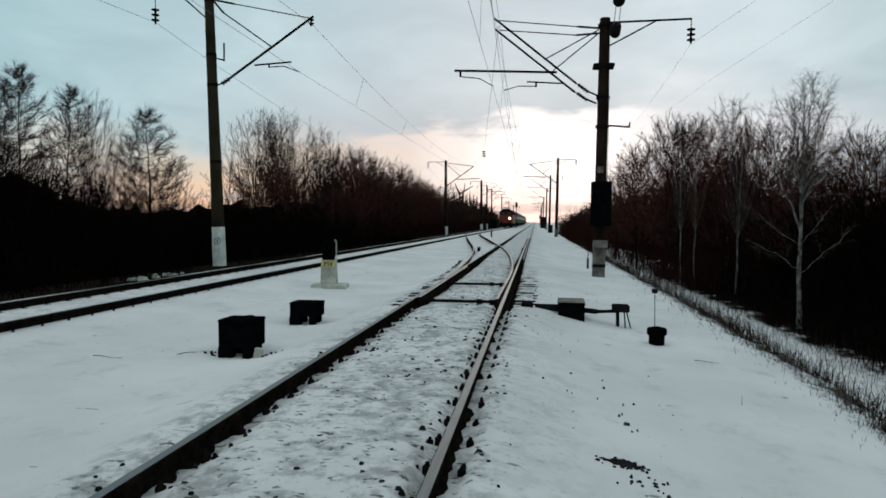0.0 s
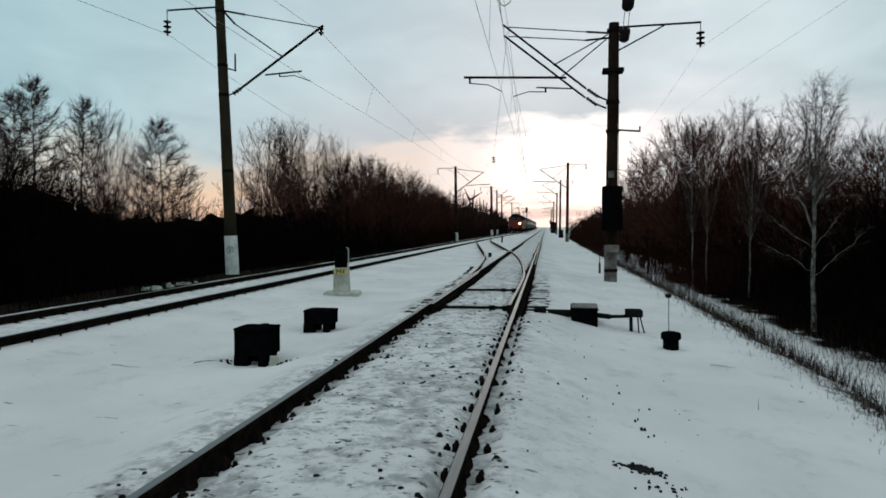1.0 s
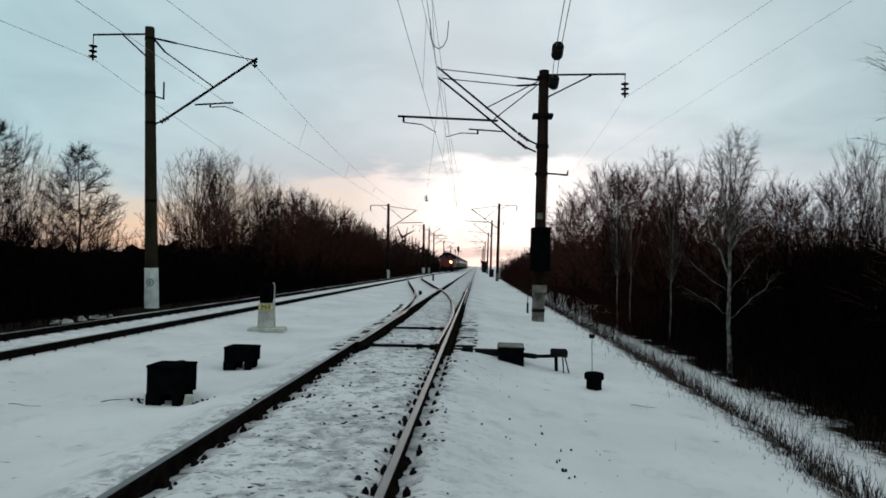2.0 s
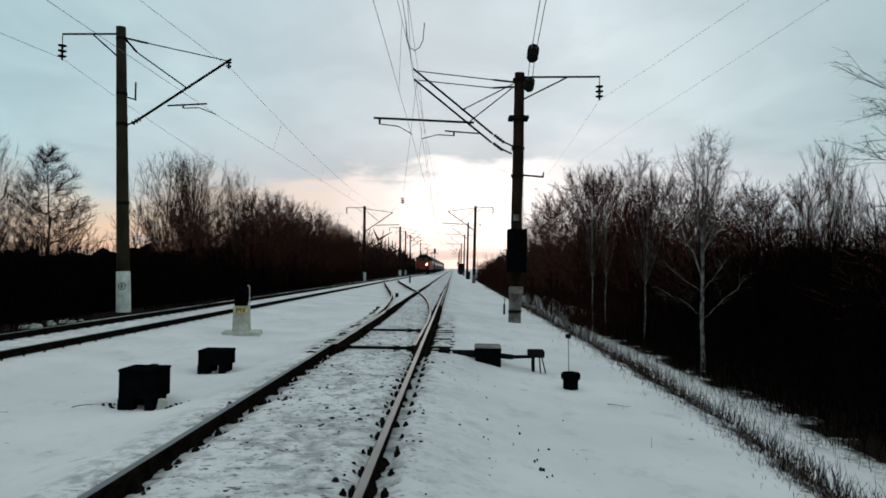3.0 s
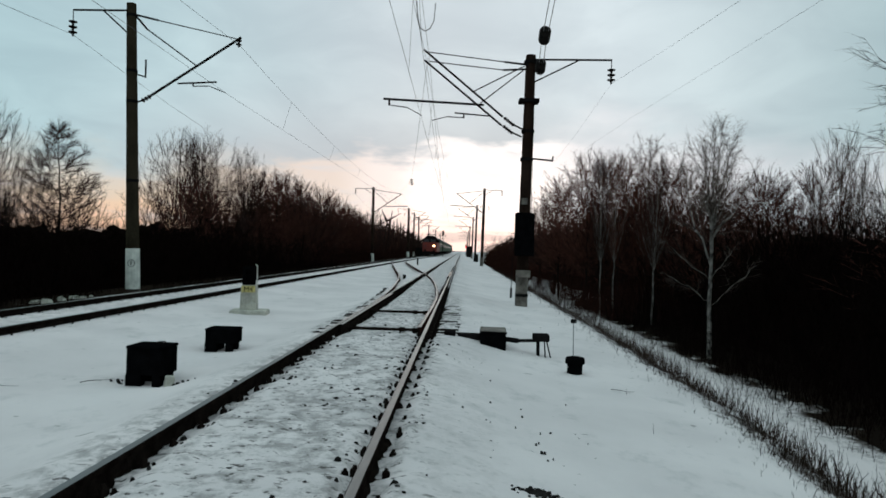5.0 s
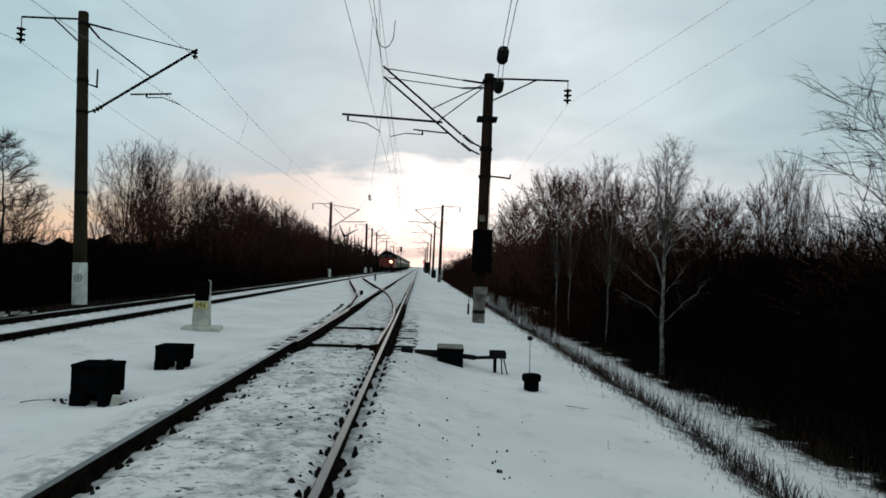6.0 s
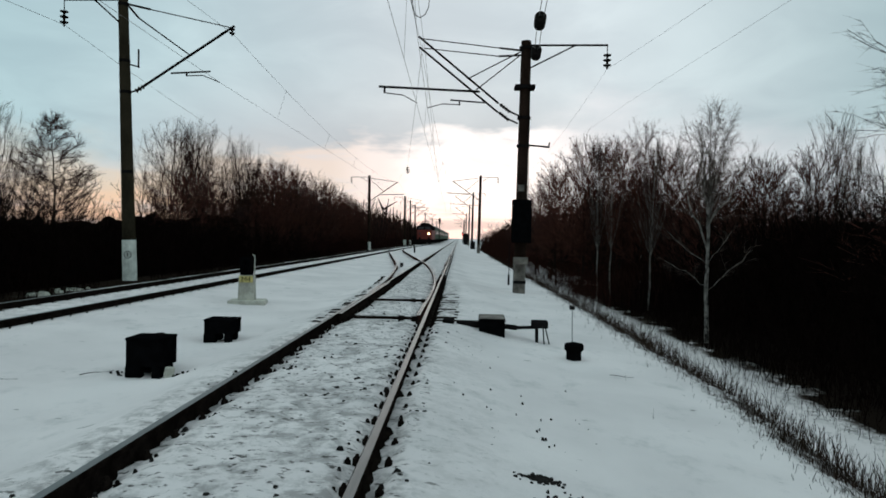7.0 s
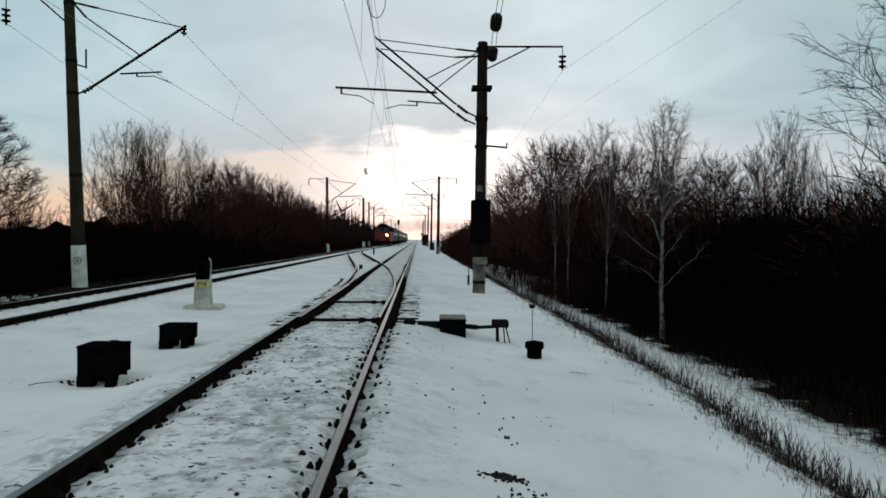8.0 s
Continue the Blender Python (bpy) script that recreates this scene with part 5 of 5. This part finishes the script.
def wood_shade_mass(name, label, line, h_of, depth, z):
    """Shade inside the dense woods as one uneven black mass behind the front trees."""
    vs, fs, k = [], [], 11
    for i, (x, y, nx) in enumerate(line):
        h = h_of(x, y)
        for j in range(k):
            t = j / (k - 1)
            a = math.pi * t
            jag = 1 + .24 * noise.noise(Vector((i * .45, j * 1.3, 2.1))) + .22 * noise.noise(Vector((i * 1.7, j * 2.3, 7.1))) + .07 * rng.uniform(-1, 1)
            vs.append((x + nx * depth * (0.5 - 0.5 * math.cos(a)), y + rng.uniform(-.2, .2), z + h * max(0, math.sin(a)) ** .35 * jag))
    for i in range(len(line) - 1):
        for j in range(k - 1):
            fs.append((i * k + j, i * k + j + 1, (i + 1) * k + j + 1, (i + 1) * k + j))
    return tagged(link_mesh(name, vs, fs, SCRUB_SHADE), label, "woods", kind="stuff")


# solid masses that put the woods' inner shade behind the stems
wood_shade_mass("brush", "solid black mass standing for the shade inside the woods", [(second_axis(y) - 11.5, y, -1) for y in [-20 + .35 * i for i in range(550)]],
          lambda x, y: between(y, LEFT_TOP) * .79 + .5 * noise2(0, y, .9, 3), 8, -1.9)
wood_shade_mass("brush", "solid black mass standing for the shade inside the woods", [(14.5 + 1.5 * noise2(0, y, .15, 8), y, 1) for y in [-20 + .35 * i for i in range(460)]],
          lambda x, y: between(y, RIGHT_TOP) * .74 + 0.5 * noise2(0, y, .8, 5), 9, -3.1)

# dead grass and weeds along the shoulder and slope
spots = []
for _ in range(2600):
    y = 4.5 + 70 * rng.random() ** 1.7
    lip = 3.1 - 0.25 * smooth_step(10, 5, y) + 0.12 * noise2(0, y, 0.35, 2)
    x = lip + 0.35 + abs(rng.gauss(0, .38))
    if noise2(x, y, .6, 12) < -.22:
        continue
    spots.append((x, y, terrain(x, y), rng.uniform(.12, .40) * (1 - .35 * smooth_step(13, 7, y)), 4))
# short matted grass right behind the lip
for _ in range(900):
    y = 4.0 + 14 * rng.random() ** 1.3
    lip = 3.1 - 0.25 * smooth_step(10, 5, y) + 0.12 * noise2(0, y, 0.35, 2)
    x = lip + 0.30 + abs(rng.gauss(0, .26))
    spots.append((x, y, terrain(x, y), rng.uniform(.08, .24), 5))
for _ in range(560):
    y = 5 + 36 * rng.random()
    x = rng.uniform(4.6, 9.8)
    if noise2(x, y, .45, 15) < -.05:
        continue
    spots.append((x, y, terrain(x, y), rng.uniform(.2, .7), 3))
thicket("dead_grass", "dead brown grass and weed stalks on the snowy slope", spots, GRASS, "dead grass")
spots = [(x, y, terrain(x, y), .22, 1) for x, y in ((2.5, 9.2), (2.85, 8.2), (2.2, 7.3), (2.75, 12.5), (2.9, 10.2), (2.95, 15), (2.1, 16.5))]
thicket("weed_stalks", "single dry stalks in the snow", spots, GRASS, "weeds")


def far_tree_line():
    """Far woods on the horizon, either side of the line."""
    segs = []
    for k in range(3400):
        s = rng.choice((-1, 1))
        y = rng.uniform(130, 620)
        x = s * rng.uniform(9 + y * .035, 30 + y * .16)
        h = rng.uniform(5, 9.5)
        p = Vector((x, y, 0))
        segs.append((p, p + Vector((rng.gauss(0, .5), 0, h)), .35, .06))
        for _ in range(3):
            b = p + Vector((0, 0, h * rng.uniform(.25, .8)))
            segs.append((b, b + Vector((rng.gauss(0, 1.5), rng.gauss(0, 1), rng.uniform(.6, 2.2))), .25, .05))
    v, f = tubes(segs, 3)
    tagged(link_mesh("far_woods", v, f, TWIG), "distant bare woods on either side of the line", "woods", kind="stuff")


far_tree_line()

# ---------------------------------------------------------------- sleepers and fastenings
def shared(name, me, parent, x, y, z, rz=0.0):
    o = new(name, me)
    o.parent = parent
    o.matrix_basis = pose(x, y, z, 0, 0, rz)
    return o


def mesh_of(name, fill, mat):
    bm = bmesh.new()
    fill(bm)
    bmesh.ops.recalc_face_normals(bm, faces=bm.faces)
    me = bpy.data.meshes.new(name)
    bm.to_mesh(me)
    bm.free()
    me.materials.append(mat)
    return me


def fill_fastening(bm):
    for x, r, h in ((-0.092, .034, .140), (-0.155, .028, .115), (0.120, .032, .125)):
        rod(bm, (x, 0, -0.22), (x, 0, -0.22 + h * .8), r, r * .9, 6)
        rod(bm, (x, 0, -0.22 + h * .8), (x + .004, 0.003, -0.22 + h), r * .6, r * .4, 6)


fast = mesh_of("rail_fastening", fill_fastening, RUST)
y = 2.0
k = 0
while y < 62:
    for side in (-1, 1):
        jit = ((k * 37) % 11 - 5) * 0.006
        shared("rail_fastening", fast, main_track, MAIN + side * GAUGE / 2, y + jit, 0.0, 0 if side > 0 else 180).scale = (1, 1, 0.92 + 0.16 * ((k * 53 + side) % 7) / 7)
    y += SPACING
    k += 1


y = 7.0
while y < 50:
    for side in (-1, 1):
        shared("rail_fastening", fast, second_track, SECOND + side * GAUGE / 2, y, SECOND_Z - 0.01, 0 if side > 0 else 180)
    y += 0.543


def fill_sleeper(bm):
    box(bm, (-1.0, -0.10, -0.10), (1.0, 0.10, 0.0), 0.012)


slp = mesh_of("sleeper", fill_sleeper, CREOSOTE)
y = 12.25
while y < 27:
    d = MAIN - diverging(y)
    o = shared("sleeper", slp, crossover, MAIN - d / 2 + 0.07, y, -0.184 + ((int(y * 10) * 7) % 5) * 0.006 - 0.02 * smooth_step(16, 22, y))
    o.scale = (1.31 + d * .5 + 0.035 * (((int(y * 10) * 13) % 7) / 3 - 1), 1, 1)
    y += SPACING
y = 6.0
while y < 70:
    o = shared("sleeper", slp, second_track, second_axis(y), y, SECOND_Z - 0.185 + ((int(y * 10) * 7) % 5) * 0.004)
    o.scale = (1.33, 1, 1)
    y += 0.543


# ---------------------------------------------------------------- what moves
def motions():
    for ob, back in train:
        rows = []
        for t, y in ((0.0, 160.0), (2.0, 156.0), (4.0, 151.0), (6.0, 144.8), (8.0, 138.0)):
            yy = y + back
            rows.append((t, pose(second_axis(yy), yy, SECOND_Z)))
        walk(ob, rows)


motions()
